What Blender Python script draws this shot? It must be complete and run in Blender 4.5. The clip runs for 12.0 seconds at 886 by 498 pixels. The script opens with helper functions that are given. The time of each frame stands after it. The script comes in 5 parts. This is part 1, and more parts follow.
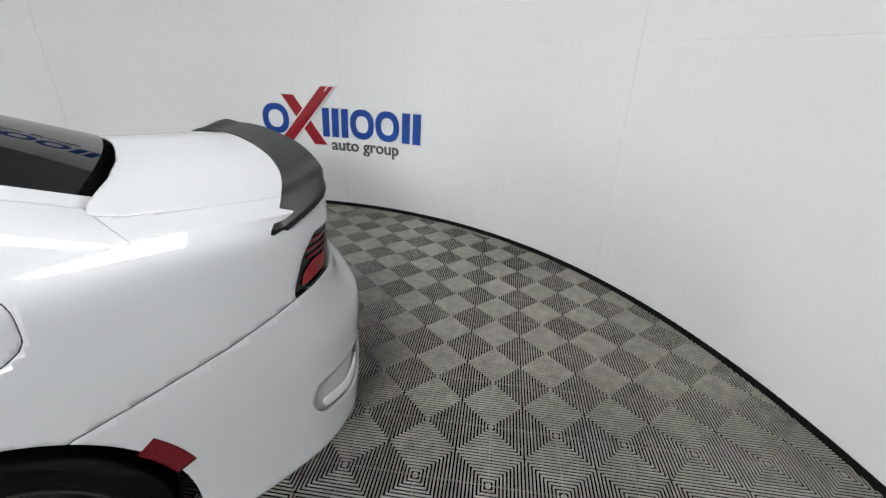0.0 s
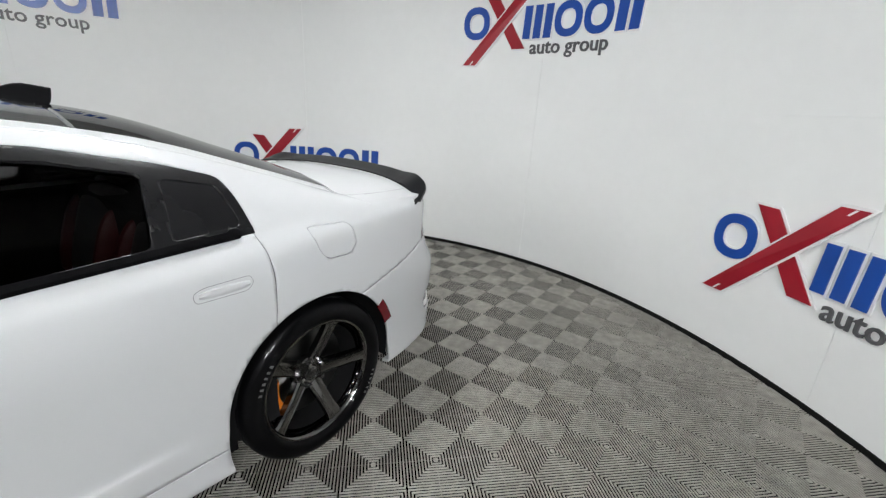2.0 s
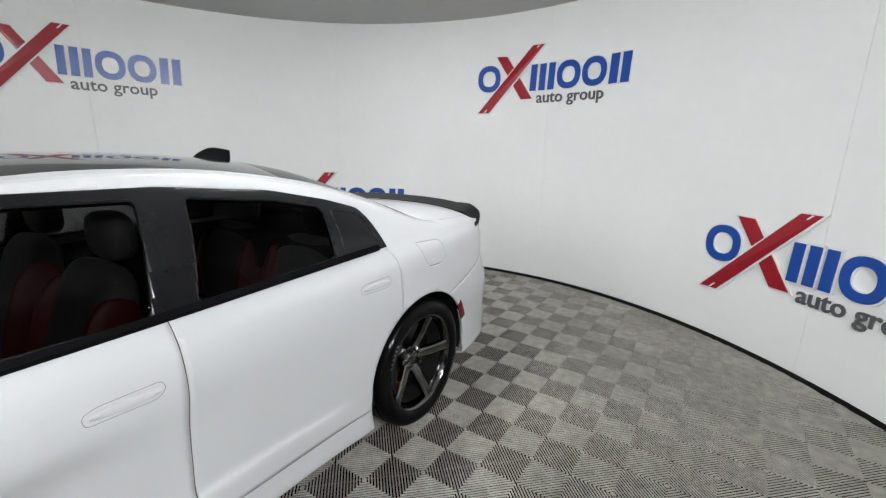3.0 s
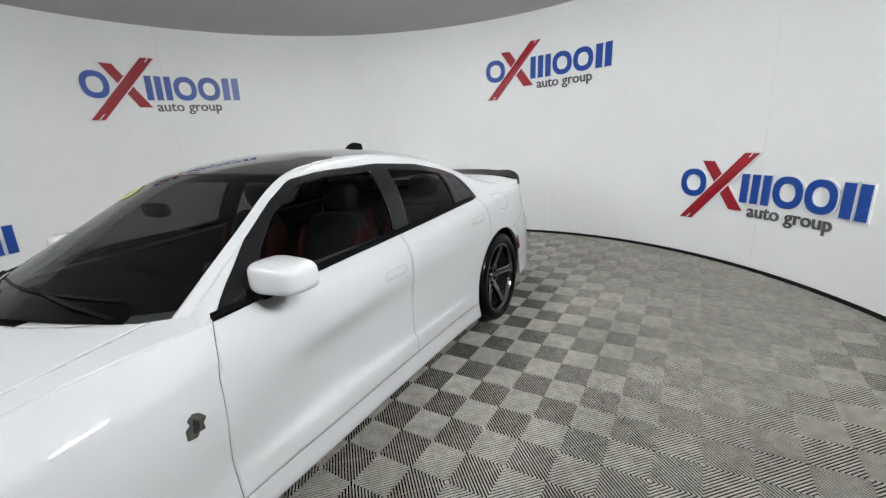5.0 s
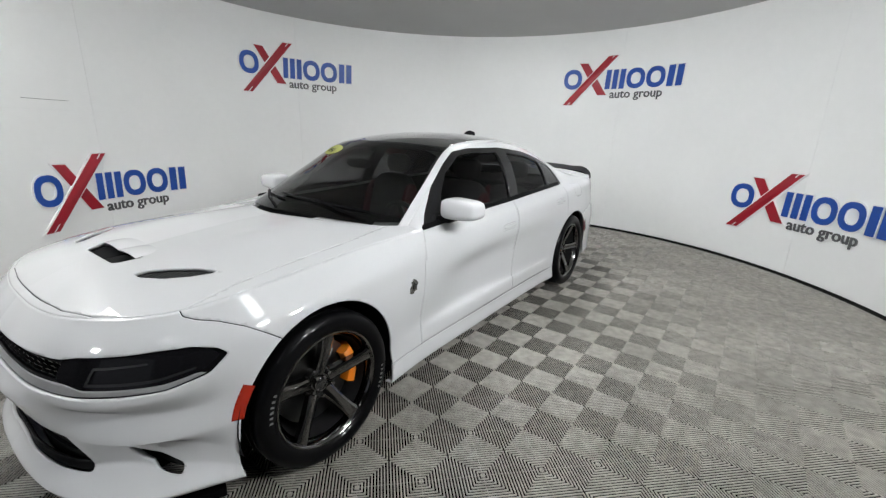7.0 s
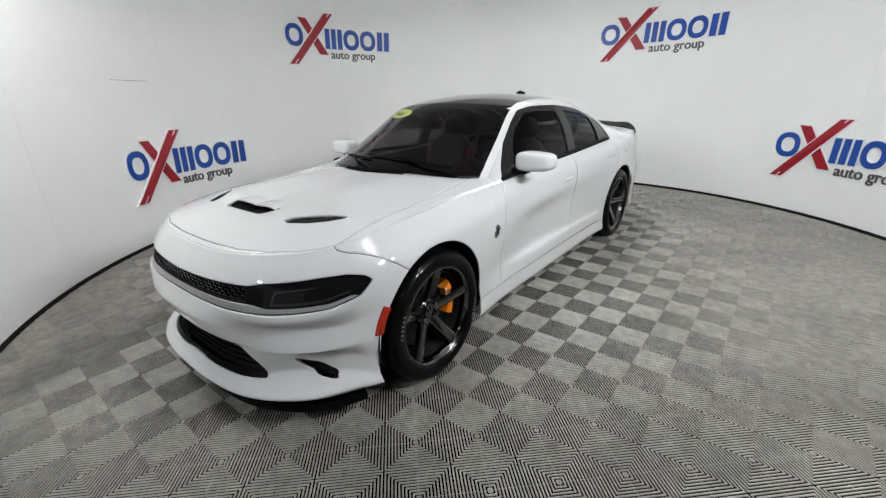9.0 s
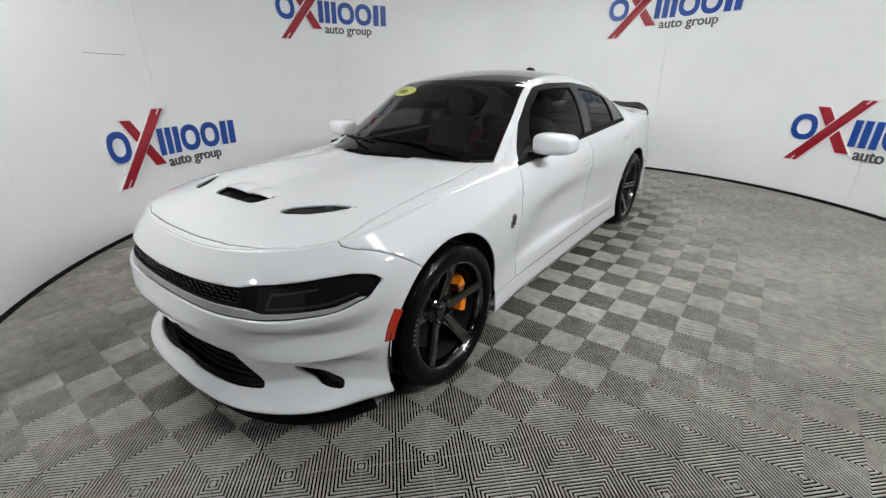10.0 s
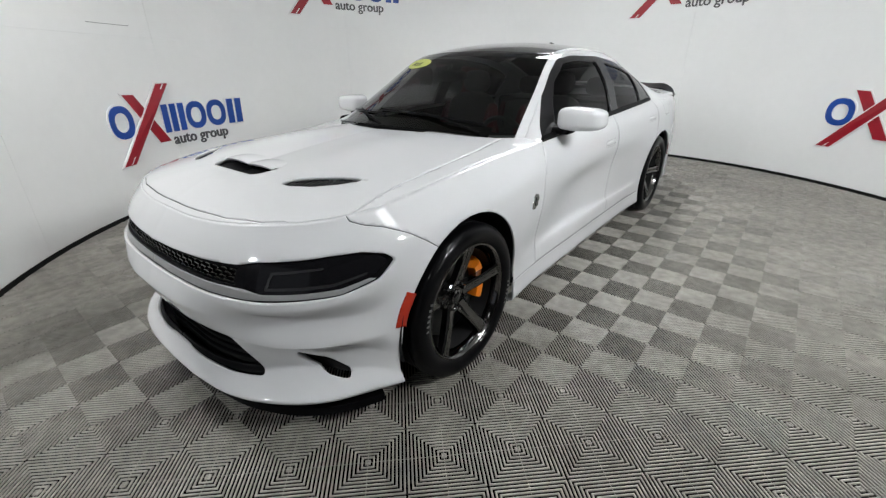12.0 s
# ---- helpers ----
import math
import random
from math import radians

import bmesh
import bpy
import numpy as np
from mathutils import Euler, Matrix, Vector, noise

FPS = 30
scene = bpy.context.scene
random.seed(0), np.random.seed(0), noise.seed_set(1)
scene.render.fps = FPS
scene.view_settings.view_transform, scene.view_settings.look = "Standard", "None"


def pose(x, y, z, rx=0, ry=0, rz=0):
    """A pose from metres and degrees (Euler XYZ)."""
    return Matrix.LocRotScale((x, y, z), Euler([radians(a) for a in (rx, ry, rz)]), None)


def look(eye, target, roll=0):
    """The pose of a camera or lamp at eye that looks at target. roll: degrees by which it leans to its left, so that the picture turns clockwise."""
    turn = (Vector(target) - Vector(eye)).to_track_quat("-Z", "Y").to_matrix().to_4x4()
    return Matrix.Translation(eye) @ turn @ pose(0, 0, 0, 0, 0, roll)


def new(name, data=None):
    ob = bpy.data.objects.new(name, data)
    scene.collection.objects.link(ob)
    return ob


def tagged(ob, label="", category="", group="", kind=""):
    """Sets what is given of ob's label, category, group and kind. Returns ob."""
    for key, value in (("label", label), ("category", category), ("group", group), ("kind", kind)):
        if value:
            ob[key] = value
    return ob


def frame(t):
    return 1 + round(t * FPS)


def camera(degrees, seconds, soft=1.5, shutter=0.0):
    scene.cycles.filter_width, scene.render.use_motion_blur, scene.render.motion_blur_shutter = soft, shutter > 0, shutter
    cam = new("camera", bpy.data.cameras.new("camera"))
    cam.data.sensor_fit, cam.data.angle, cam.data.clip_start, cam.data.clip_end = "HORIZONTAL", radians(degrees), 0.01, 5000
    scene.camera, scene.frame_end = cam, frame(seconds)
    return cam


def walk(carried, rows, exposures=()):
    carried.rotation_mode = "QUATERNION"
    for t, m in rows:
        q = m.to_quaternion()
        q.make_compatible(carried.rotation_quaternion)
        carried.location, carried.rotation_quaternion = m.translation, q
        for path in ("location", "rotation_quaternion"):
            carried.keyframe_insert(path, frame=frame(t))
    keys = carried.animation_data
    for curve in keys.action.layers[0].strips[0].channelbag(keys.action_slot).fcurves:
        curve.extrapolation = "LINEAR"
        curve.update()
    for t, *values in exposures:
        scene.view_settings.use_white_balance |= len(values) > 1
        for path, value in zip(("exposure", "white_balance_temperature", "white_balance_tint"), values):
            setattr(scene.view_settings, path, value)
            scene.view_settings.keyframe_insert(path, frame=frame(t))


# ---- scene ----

cam = camera(93.7, 12.0, soft=1.3)
PATH = [
    (0, (-1.958, 1.903, 1.466), (-3.081, 0.465, 0.646), 1.7),
    (0.5, (-1.628, 2.019, 1.442), (-2.949, 0.725, 0.68), 2.7),
    (1, (-1.272, 2.053, 1.474), (-2.696, 0.835, 0.776), 1.9),
    (1.5, (-0.879, 2.086, 1.522), (-2.385, 0.949, 0.86), 3.0),
    (2, (-0.521, 2.21, 1.517), (-2.08, 1.125, 0.889), 3.4),
    (2.5, (-0.181, 2.241, 1.542), (-1.779, 1.18, 0.976), 1.5),
    (3, (0.231, 2.176, 1.535), (-1.396, 1.108, 1.074), 1.1),
    (3.2, (0.372, 2.18, 1.538), (-1.259, 1.112, 1.093), 1.5),
    (4.8, (1.403, 2.152, 1.54), (-0.264, 1.191, 0.994), -5.2),
    (5, (1.536, 2.21, 1.52), (-0.118, 1.213, 1.001), -4.3),
    (5.5, (1.819, 2.333, 1.532), (0.233, 1.226, 1.022), -2.3),
    (6, (2.099, 2.278, 1.526), (0.499, 1.181, 1.04), 0.7),
    (6.5, (2.375, 2.243, 1.532), (0.779, 1.158, 1.009), 1.5),
    (7, (2.621, 2.277, 1.513), (1.058, 1.154, 0.968), 1.6),
    (7.5, (2.88, 2.337, 1.512), (1.336, 1.201, 0.943), 1.0),
    (9.3, (3.104, 2.124, 1.461), (1.645, 0.952, 0.755), -1.2),
    (9.5, (3.063, 2.094, 1.456), (1.61, 0.924, 0.736), -1.0),
    (10, (2.988, 1.951, 1.441), (1.523, 0.82, 0.682), -0.9),
    (10.5, (2.938, 1.851, 1.441), (1.469, 0.735, 0.668), -1.1),
    (11, (2.914, 1.844, 1.409), (1.473, 0.692, 0.634), -0.6),
    (11.5, (2.907, 1.848, 1.374), (1.481, 0.69, 0.583), -0.4),
    (12, (2.904, 1.836, 1.342), (1.479, 0.688, 0.535), -0.3),
]
walk(cam, [(t, look(eye, target, roll)) for t, eye, target, roll in PATH])

# ---------------------------------------------------------------- light
world = bpy.data.worlds.new("studio_surround")
scene.world = world
world.use_nodes = True
world.node_tree.nodes["Background"].inputs[0].default_value = (0.8, 0.85, 0.95, 1)
world.node_tree.nodes["Background"].inputs[1].default_value = 0.2
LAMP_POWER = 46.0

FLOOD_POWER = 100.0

# ---------------------------------------------------------------- materials
def material(name, colour, rough=0.5, metal=0.0, coat=0.0, spec=0.5, vary=0.0, scale=6.0, bump=0.0, bump_scale=80.0, coat_rough=0.03,
             random_tint=0.0, fine=0.0, rough_vary=0.0):
    m = bpy.data.materials.new(name)
    m.use_nodes = True
    nt = m.node_tree
    b = nt.nodes["Principled BSDF"]
    b.inputs["Base Color"].default_value = (*colour, 1)
    b.inputs["Roughness"].default_value = rough
    b.inputs["Metallic"].default_value = metal
    b.inputs["Coat Weight"].default_value = coat
    b.inputs["Coat Roughness"].default_value = coat_rough
    b.inputs["Specular IOR Level"].default_value = spec
    geo = nt.nodes.new("ShaderNodeNewGeometry")
    if vary or random_tint or fine:
        big = nt.nodes.new("ShaderNodeTexNoise")
        big.inputs["Scale"].default_value = scale
        big.inputs["Detail"].default_value = 5
        nt.links.new(geo.outputs["Position"], big.inputs["Vector"])
        ramp = nt.nodes.new("ShaderNodeMapRange")
        ramp.inputs["From Min"].default_value, ramp.inputs["From Max"].default_value = 0.3, 0.7
        ramp.inputs["To Min"].default_value, ramp.inputs["To Max"].default_value = 1 - vary, 1 + vary
        nt.links.new(big.outputs["Fac"], ramp.inputs["Value"])
        value = ramp.outputs["Result"]
        if fine:
            small = nt.nodes.new("ShaderNodeTexNoise")
            small.inputs["Scale"].default_value = scale * 14
            small.inputs["Detail"].default_value = 3
            nt.links.new(geo.outputs["Position"], small.inputs["Vector"])
            r2 = nt.nodes.new("ShaderNodeMapRange")
            r2.inputs["From Min"].default_value, r2.inputs["From Max"].default_value = 0.3, 0.7
            r2.inputs["To Min"].default_value, r2.inputs["To Max"].default_value = 1 - fine, 1 + fine
            nt.links.new(small.outputs["Fac"], r2.inputs["Value"])
            mul = nt.nodes.new("ShaderNodeMath")
            mul.operation = "MULTIPLY"
            nt.links.new(value, mul.inputs[0])
            nt.links.new(r2.outputs["Result"], mul.inputs[1])
            value = mul.outputs[0]
        if random_tint:
            info = nt.nodes.new("ShaderNodeObjectInfo")
            r3 = nt.nodes.new("ShaderNodeMapRange")
            r3.inputs["To Min"].default_value, r3.inputs["To Max"].default_value = 1 - random_tint, 1 + random_tint
            nt.links.new(info.outputs["Random"], r3.inputs["Value"])
            mul = nt.nodes.new("ShaderNodeMath")
            mul.operation = "MULTIPLY"
            nt.links.new(value, mul.inputs[0])
            nt.links.new(r3.outputs["Result"], mul.inputs[1])
            value = mul.outputs[0]
        mix = nt.nodes.new("ShaderNodeVectorMath")
        mix.operation = "SCALE"
        mix.inputs[0].default_value = colour
        nt.links.new(value, mix.inputs["Scale"])
        nt.links.new(mix.outputs["Vector"], b.inputs["Base Color"])
        if rough_vary:
            r4 = nt.nodes.new("ShaderNodeMapRange")
            r4.inputs["From Min"].default_value, r4.inputs["From Max"].default_value = 0.3, 0.7
            r4.inputs["To Min"].default_value, r4.inputs["To Max"].default_value = rough - rough_vary, rough + rough_vary
            nt.links.new(big.outputs["Fac"], r4.inputs["Value"])
            nt.links.new(r4.outputs["Result"], b.inputs["Roughness"])
    if bump:
        n = nt.nodes.new("ShaderNodeTexNoise")
        n.inputs["Scale"].default_value = bump_scale
        n.inputs["Detail"].default_value = 4
        nt.links.new(geo.outputs["Position"], n.inputs["Vector"])
        bm_ = nt.nodes.new("ShaderNodeBump")
        bm_.inputs["Strength"].default_value = bump
        bm_.inputs["Distance"].default_value = 0.01
        nt.links.new(n.outputs["Fac"], bm_.inputs["Height"])
        nt.links.new(bm_.outputs["Normal"], b.inputs["Normal"])
    return m


def glass(name, tint, rough=0.0, ior=1.5):
    """Thin tinted glass: a clear coloured pane with a mirror-like surface on it."""
    m = bpy.data.materials.new(name)
    m.use_nodes = True
    nt = m.node_tree
    nt.nodes.clear()
    out = nt.nodes.new("ShaderNodeOutputMaterial")
    mix = nt.nodes.new("ShaderNodeMixShader")
    clear = nt.nodes.new("ShaderNodeBsdfTransparent")
    clear.inputs["Color"].default_value = (*tint, 1)
    shine = nt.nodes.new("ShaderNodeBsdfGlossy")
    shine.inputs["Roughness"].default_value = rough
    fres = nt.nodes.new("ShaderNodeFresnel")
    fres.inputs["IOR"].default_value = ior
    nt.links.new(fres.outputs[0], mix.inputs[0])
    nt.links.new(clear.outputs[0], mix.inputs[1])
    nt.links.new(shine.outputs[0], mix.inputs[2])
    nt.links.new(mix.outputs[0], out.inputs[0])
    return m


def glow(name, colour, strength):
    m = bpy.data.materials.new(name)
    m.use_nodes = True
    nt = m.node_tree
    nt.nodes.clear()
    out = nt.nodes.new("ShaderNodeOutputMaterial")
    e = nt.nodes.new("ShaderNodeEmission")
    e.inputs[0].default_value = (*colour, 1)
    e.inputs[1].default_value = strength
    nt.links.new(e.outputs[0], out.inputs[0])
    return m


M_WALL = material("white_wall_board", (0.86, 0.868, 0.862), 0.42, vary=0.022, scale=0.9, fine=0.008, bump=0.06, bump_scale=2.2, spec=0.35)
# hall colour set near black so that glass and paint reflect little light
M_HALL_DARKENED = material("darkened_unseen_hall", (0.045, 0.045, 0.048), 0.7, vary=0.1, scale=0.8, bump=0.1, bump_scale=40)
M_CEIL = material("grey_ceiling_paint", (0.50, 0.50, 0.49), 0.8, vary=0.04, scale=0.8, bump=0.1, bump_scale=40)
M_TILE = material("grey_plastic_tile", (0.290, 0.277, 0.249), 0.42, vary=0.20, scale=1.2, fine=0.20, random_tint=0.05, rough_vary=0.06)
# black of the base, and the shade coloured into the tiles' rib stems
M_SUB_SHADE = material("black_subfloor_and_rib_shade", (0.003, 0.003, 0.003), 0.9, spec=0.0, vary=0.2, scale=3)
M_BASE = material("black_rubber_skirting", (0.006, 0.006, 0.006), 0.7, spec=0.2, vary=0.2, scale=20)
M_BLUE = material("blue_sign_face", (0.010, 0.066, 0.34), 0.3, vary=0.08, scale=3)
M_RED = material("red_sign_face", (0.32, 0.008, 0.020), 0.3, vary=0.08, scale=3)
M_WHITE = material("white_sign_edge", (0.82, 0.82, 0.82), 0.35, vary=0.02, scale=5)
M_GREY = material("dark_grey_sign_face", (0.09, 0.09, 0.095), 0.4, vary=0.05, scale=5)
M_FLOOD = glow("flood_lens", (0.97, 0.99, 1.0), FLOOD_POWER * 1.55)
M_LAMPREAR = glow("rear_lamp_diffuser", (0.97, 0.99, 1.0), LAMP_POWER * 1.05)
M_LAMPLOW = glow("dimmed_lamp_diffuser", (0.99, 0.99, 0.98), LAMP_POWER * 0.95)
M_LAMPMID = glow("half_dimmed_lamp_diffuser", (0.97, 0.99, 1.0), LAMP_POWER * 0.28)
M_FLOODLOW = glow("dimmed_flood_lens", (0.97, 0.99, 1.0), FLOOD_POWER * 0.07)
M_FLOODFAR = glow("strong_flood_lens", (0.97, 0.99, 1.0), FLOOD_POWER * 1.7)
M_LAMPFRAME = material("white_lamp_frame", (0.75, 0.75, 0.75), 0.4, vary=0.02)
M_PAINT = material("white_car_paint", (0.56, 0.568, 0.58), 0.45, coat=1.0, spec=0.12, vary=0.01, scale=2, coat_rough=0.02)
M_BLACK = material("gloss_black_paint", (0.006, 0.006, 0.0065), 0.2, coat=0.8, vary=0.1, scale=4)
M_ROOF = material("gloss_black_roof_paint", (0.012, 0.012, 0.013), 0.2, coat=1.0, vary=0.1, scale=4)
M_ROOF.node_tree.nodes["Principled BSDF"].inputs["Coat IOR"].default_value = 1.8
M_GAP = material("dark_panel_gap", (0.25, 0.25, 0.26), 0.6, vary=0.05, scale=20)
M_SATIN = material("satin_black_plastic", (0.0045, 0.0045, 0.005), 0.40, spec=0.03, vary=0.15, scale=8, bump=0.05, bump_scale=300)
M_FRAME = material("black_window_frame", (0.009, 0.009, 0.010), 0.22, spec=0.32, vary=0.15, scale=8, bump=0.02, bump_scale=300)
M_RUBBER = material("tyre_rubber", (0.0025, 0.0025, 0.003), 0.38, spec=0.06, coat=0.22, coat_rough=0.05, vary=0.2, scale=9, bump=0.05, bump_scale=160)
M_RIM = material("dark_bronze_alloy", (0.13, 0.127, 0.125), 0.14, metal=1.0, vary=0.1, scale=12, coat=0.6)
M_STEEL = material("brake_steel", (0.11, 0.11, 0.11), 0.3, metal=1.0, vary=0.1, scale=20)
M_ORANGE = material("orange_brake_paint", (0.75, 0.20, 0.01), 0.35, coat=0.4, vary=0.06, scale=20)
M_REDLENS = material("red_lens", (0.24, 0.006, 0.012), 0.15, coat=0.5, vary=0.08, scale=30)
M_REDDARK = material("dark_red_lens", (0.13, 0.006, 0.012), 0.15, coat=0.2, spec=0.3, vary=0.08, scale=30)
M_SMOKE = material("smoked_lens", (0.006, 0.006, 0.007), 0.10, spec=0.35, vary=0.1, scale=20)
M_SILVER = material("grey_lamp_trim", (0.22, 0.22, 0.225), 0.35, vary=0.05, scale=20)
M_GUIDE = material("dark_light_guide", (0.02, 0.02, 0.021), 0.25, vary=0.05, scale=20)
M_LOUVRE = material("grey_louvre_plastic", (0.012, 0.012, 0.0125), 0.45, spec=0.10, vary=0.1, scale=30)
M_CHROME = material("dark_chrome", (0.35, 0.35, 0.35), 0.15, metal=1.0, vary=0.05, scale=30)
M_SEAT = material("black_leather", (0.08, 0.079, 0.079), 0.42, vary=0.2, scale=10, bump=0.1, bump_scale=250)
M_SEATRED = material("red_leather", (0.11, 0.006, 0.008), 0.5, vary=0.1, scale=10, bump=0.1, bump_scale=250)
M_CABIN = material("dark_cabin_trim", (0.005, 0.005, 0.0055), 0.7, spec=0.25, vary=0.15, scale=8, bump=0.06, bump_scale=200)
M_YELLOW = material("yellow_sticker", (0.50, 0.54, 0.15), 0.5, vary=0.04, scale=20)
M_GLASS = glass("tinted_side_glass", (0.25, 0.25, 0.253), ior=1.19)
M_GLASSW = glass("tinted_windscreen", (0.31, 0.315, 0.315))
M_GLASSR = glass("dark_rear_glass", (0.06, 0.06, 0.062), ior=1.9)

# ---------------------------------------------------------------- building helpers
def part(name, bm, mat, parent=None, label="", smooth=True):
    """Link a bmesh as one mesh object, under a thing or a part if one is given."""
    me = bpy.data.meshes.new(name)
    bm.to_mesh(me)
    bm.free()
    for mm in (mat if isinstance(mat, (list, tuple)) else [mat]):
        me.materials.append(mm)
    if smooth:
        me.polygons.foreach_set("use_smooth", [True] * len(me.polygons))
        me.set_sharp_from_angle(angle=radians(38))
    ob = new(name, me)
    if parent:
        ob.parent = parent
    if label:
        tagged(ob, label)
    return ob


def box(bm, x0, x1, y0, y1, z0, z1):
    c = bmesh.ops.create_cube(bm, size=1, matrix=Matrix.Translation(((x0 + x1) / 2, (y0 + y1) / 2, (z0 + z1) / 2)) @ Matrix.Diagonal((x1 - x0, y1 - y0, z1 - z0, 1)))
    return c["verts"]


def bevelled_box(x0, x1, y0, y1, z0, z1, r=0.01, seg=2):
    bm = bmesh.new()
    box(bm, x0, x1, y0, y1, z0, z1)
    bmesh.ops.bevel(bm, geom=bm.edges[:], offset=r, segments=seg, affect="EDGES", profile=0.5)
    return bm


# ---------------------------------------------------------------- the round booth
CX, CY, RA, RB, TH = -0.547, 0.137, 4.045, 3.85, 0.1878
WALL_H, WALL_T = 3.09, 0.10


def ring(e, inset=0.0):
    """A point of the booth's plan at the ellipse angle e, moved towards the middle by inset."""
    c, s = math.cos(e), math.sin(e)
    u, v = RA * c, RB * s
    n = Vector((RB * c, RA * s)).normalized()
    u, v = u - inset * n.x, v - inset * n.y
    return Vector((CX + u * math.cos(TH) - v * math.sin(TH), CY + u * math.sin(TH) + v * math.cos(TH)))


def ring_at(deg):
    """The ellipse angle at which the plan is seen from its middle in the direction deg."""
    a = radians(deg) - TH
    return math.atan2(math.sin(a) / RB, math.cos(a) / RA)


_N = 7200
_E = [2 * math.pi * i / _N for i in range(_N + 1)]
_S = [0.0]
for _i in range(_N):
    _S.append(_S[-1] + (ring(_E[_i + 1]) - ring(_E[_i])).length)
PERIMETER = _S[-1]
_E, _S = np.array(_E), np.array(_S)


def along(e0, s):
    """The ellipse angle that lies s metres further round (to the right, seen from inside) than e0."""
    base = np.interp(e0 % (2 * math.pi), _E, _S)
    return float(np.interp((base - s) % PERIMETER, _S, _E))


def curved_strip(e0, e1, z0, z1, inset, depth, steps, mat, name, parent=None, label="", rows=1):
    """A curved board of the wall from e0 to e1 (ellipse angles), its face at inset, depth thick outwards."""
    bm = bmesh.new()
    grid = []
    for k in range(steps + 1):
        e = e0 + (e1 - e0) * k / steps
        a, b = ring(e, inset), ring(e, inset - depth)
        grid.append([bm.verts.new((a.x, a.y, z0)), bm.verts.new((a.x, a.y, z1)), bm.verts.new((b.x, b.y, z1)), bm.verts.new((b.x, b.y, z0))])
    for k in range(steps):
        for j in range(4):
            bm.faces.new((grid[k][j], grid[k + 1][j], grid[k + 1][(j + 1) % 4], grid[k][(j + 1) % 4]))
    bm.faces.new(grid[0])
    bm.faces.new(grid[-1][::-1])
    bmesh.ops.recalc_face_normals(bm, faces=bm.faces)
    return part(name, bm, mat, parent, label)


# the curved wall leaves the car's front corner open towards the hall
OPEN_A, OPEN_B = 116.0, 347.0
E_A, E_B = ring_at(OPEN_A), ring_at(OPEN_B)
E_A, E_B = E_A % (2 * math.pi), E_B % (2 * math.pi)
wall = tagged(new("wall_round"), "round booth wall of smooth white boards with fine upright joints", "wall", kind="structure")
SEAMS = [OPEN_A, 137.0, 176.0, 215.5, 254.3, 295.2, 321.5, OPEN_B]
for d0, d1 in zip(SEAMS, SEAMS[1:]):
    a0, a1 = ring_at(d0) % (2 * math.pi), ring_at(d1) % (2 * math.pi)
    for z0, z1 in ((-0.03, 1.6095), (1.6105, WALL_H)):
        curved_strip(a0 + 0.0003, a1 - 0.0003, z0, z1, 0.0, WALL_T, 26, M_WALL, "panel", wall)
curved_strip(E_A, E_B, -0.03, WALL_H, -0.02, 0.03, 140, M_WALL, "backing_board", wall)
E_SCRATCH = float(np.interp(20.24, _S, _E)), float(np.interp(19.80, _S, _E))
curved_strip(E_SCRATCH[1], E_SCRATCH[0], 1.700, 1.7035, 0.0012, 0.001, 12, M_GREY, "scratch", wall, "thin dark scratch across the board")
skirting = curved_strip(E_A, E_B, -0.012, 0.034, 0.010, 0.008, 200, M_BASE, "baseboard")
tagged(skirting, "thin black rubber strip along the foot of the white wall", "baseboard", kind="structure")

# the hall beyond the open corner: unseen, added to give the car dark reflections
HX, HY = 7.4, 7.0
P_A, P_B = ring(E_A), ring(E_B)


def slab(name, label, category, x0, x1, y0, y1, z0, z1, mat):
    b = bmesh.new()
    box(b, x0, x1, y0, y1, z0, z1)
    return tagged(part(name, b, mat, smooth=False), label, category, kind="structure")


slab("wall_south", "unseen hall wall, coloured dark for the car's reflections", "wall", P_B.x + 0.1, HX, P_B.y - 0.22, P_B.y - 0.12, -0.03, WALL_H, M_HALL_DARKENED)
slab("wall_west", "unseen hall wall, coloured dark for the car's reflections", "wall", P_A.x - 0.22, P_A.x - 0.12, P_A.y + 0.1, HY, -0.03, WALL_H, M_HALL_DARKENED)
slab("wall_north", "unseen hall wall, coloured dark for the car's reflections", "wall", P_A.x - 0.22, HX, HY, HY + 0.1, -0.03, WALL_H, M_HALL_DARKENED)
# added end wall, unseen, with a tall open gateway to the daylight
GATE = (0.2, 4.4, 2.75)
bm = bmesh.new()
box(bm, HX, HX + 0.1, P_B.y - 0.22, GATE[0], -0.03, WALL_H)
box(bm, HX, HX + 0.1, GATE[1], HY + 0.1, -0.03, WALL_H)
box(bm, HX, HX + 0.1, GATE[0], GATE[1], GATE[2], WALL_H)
tagged(part("wall_east", bm, M_HALL_DARKENED, smooth=False), "unseen hall wall with a tall open gateway, coloured dark for the car's reflections", "wall", kind="structure")

# over the booth a grey oval board, over the unseen hall an added slab, dark for reflections
bm = bmesh.new()
rim = [ring(2 * math.pi * k / 160, 0.003) for k in range(160)]
low, high = [bm.verts.new((q.x, q.y, WALL_H - 0.008)) for q in rim], [bm.verts.new((q.x, q.y, WALL_H)) for q in rim]
bm.faces.new(low)
bm.faces.new(high)
for k in range(160):
    bm.faces.new((low[k], low[(k + 1) % 160], high[(k + 1) % 160], high[k]))
bmesh.ops.recalc_face_normals(bm, faces=bm.faces)
tagged(part("ceiling", bm, M_CEIL, smooth=False), "flat matt grey painted ceiling over the white booth", "ceiling", kind="structure")
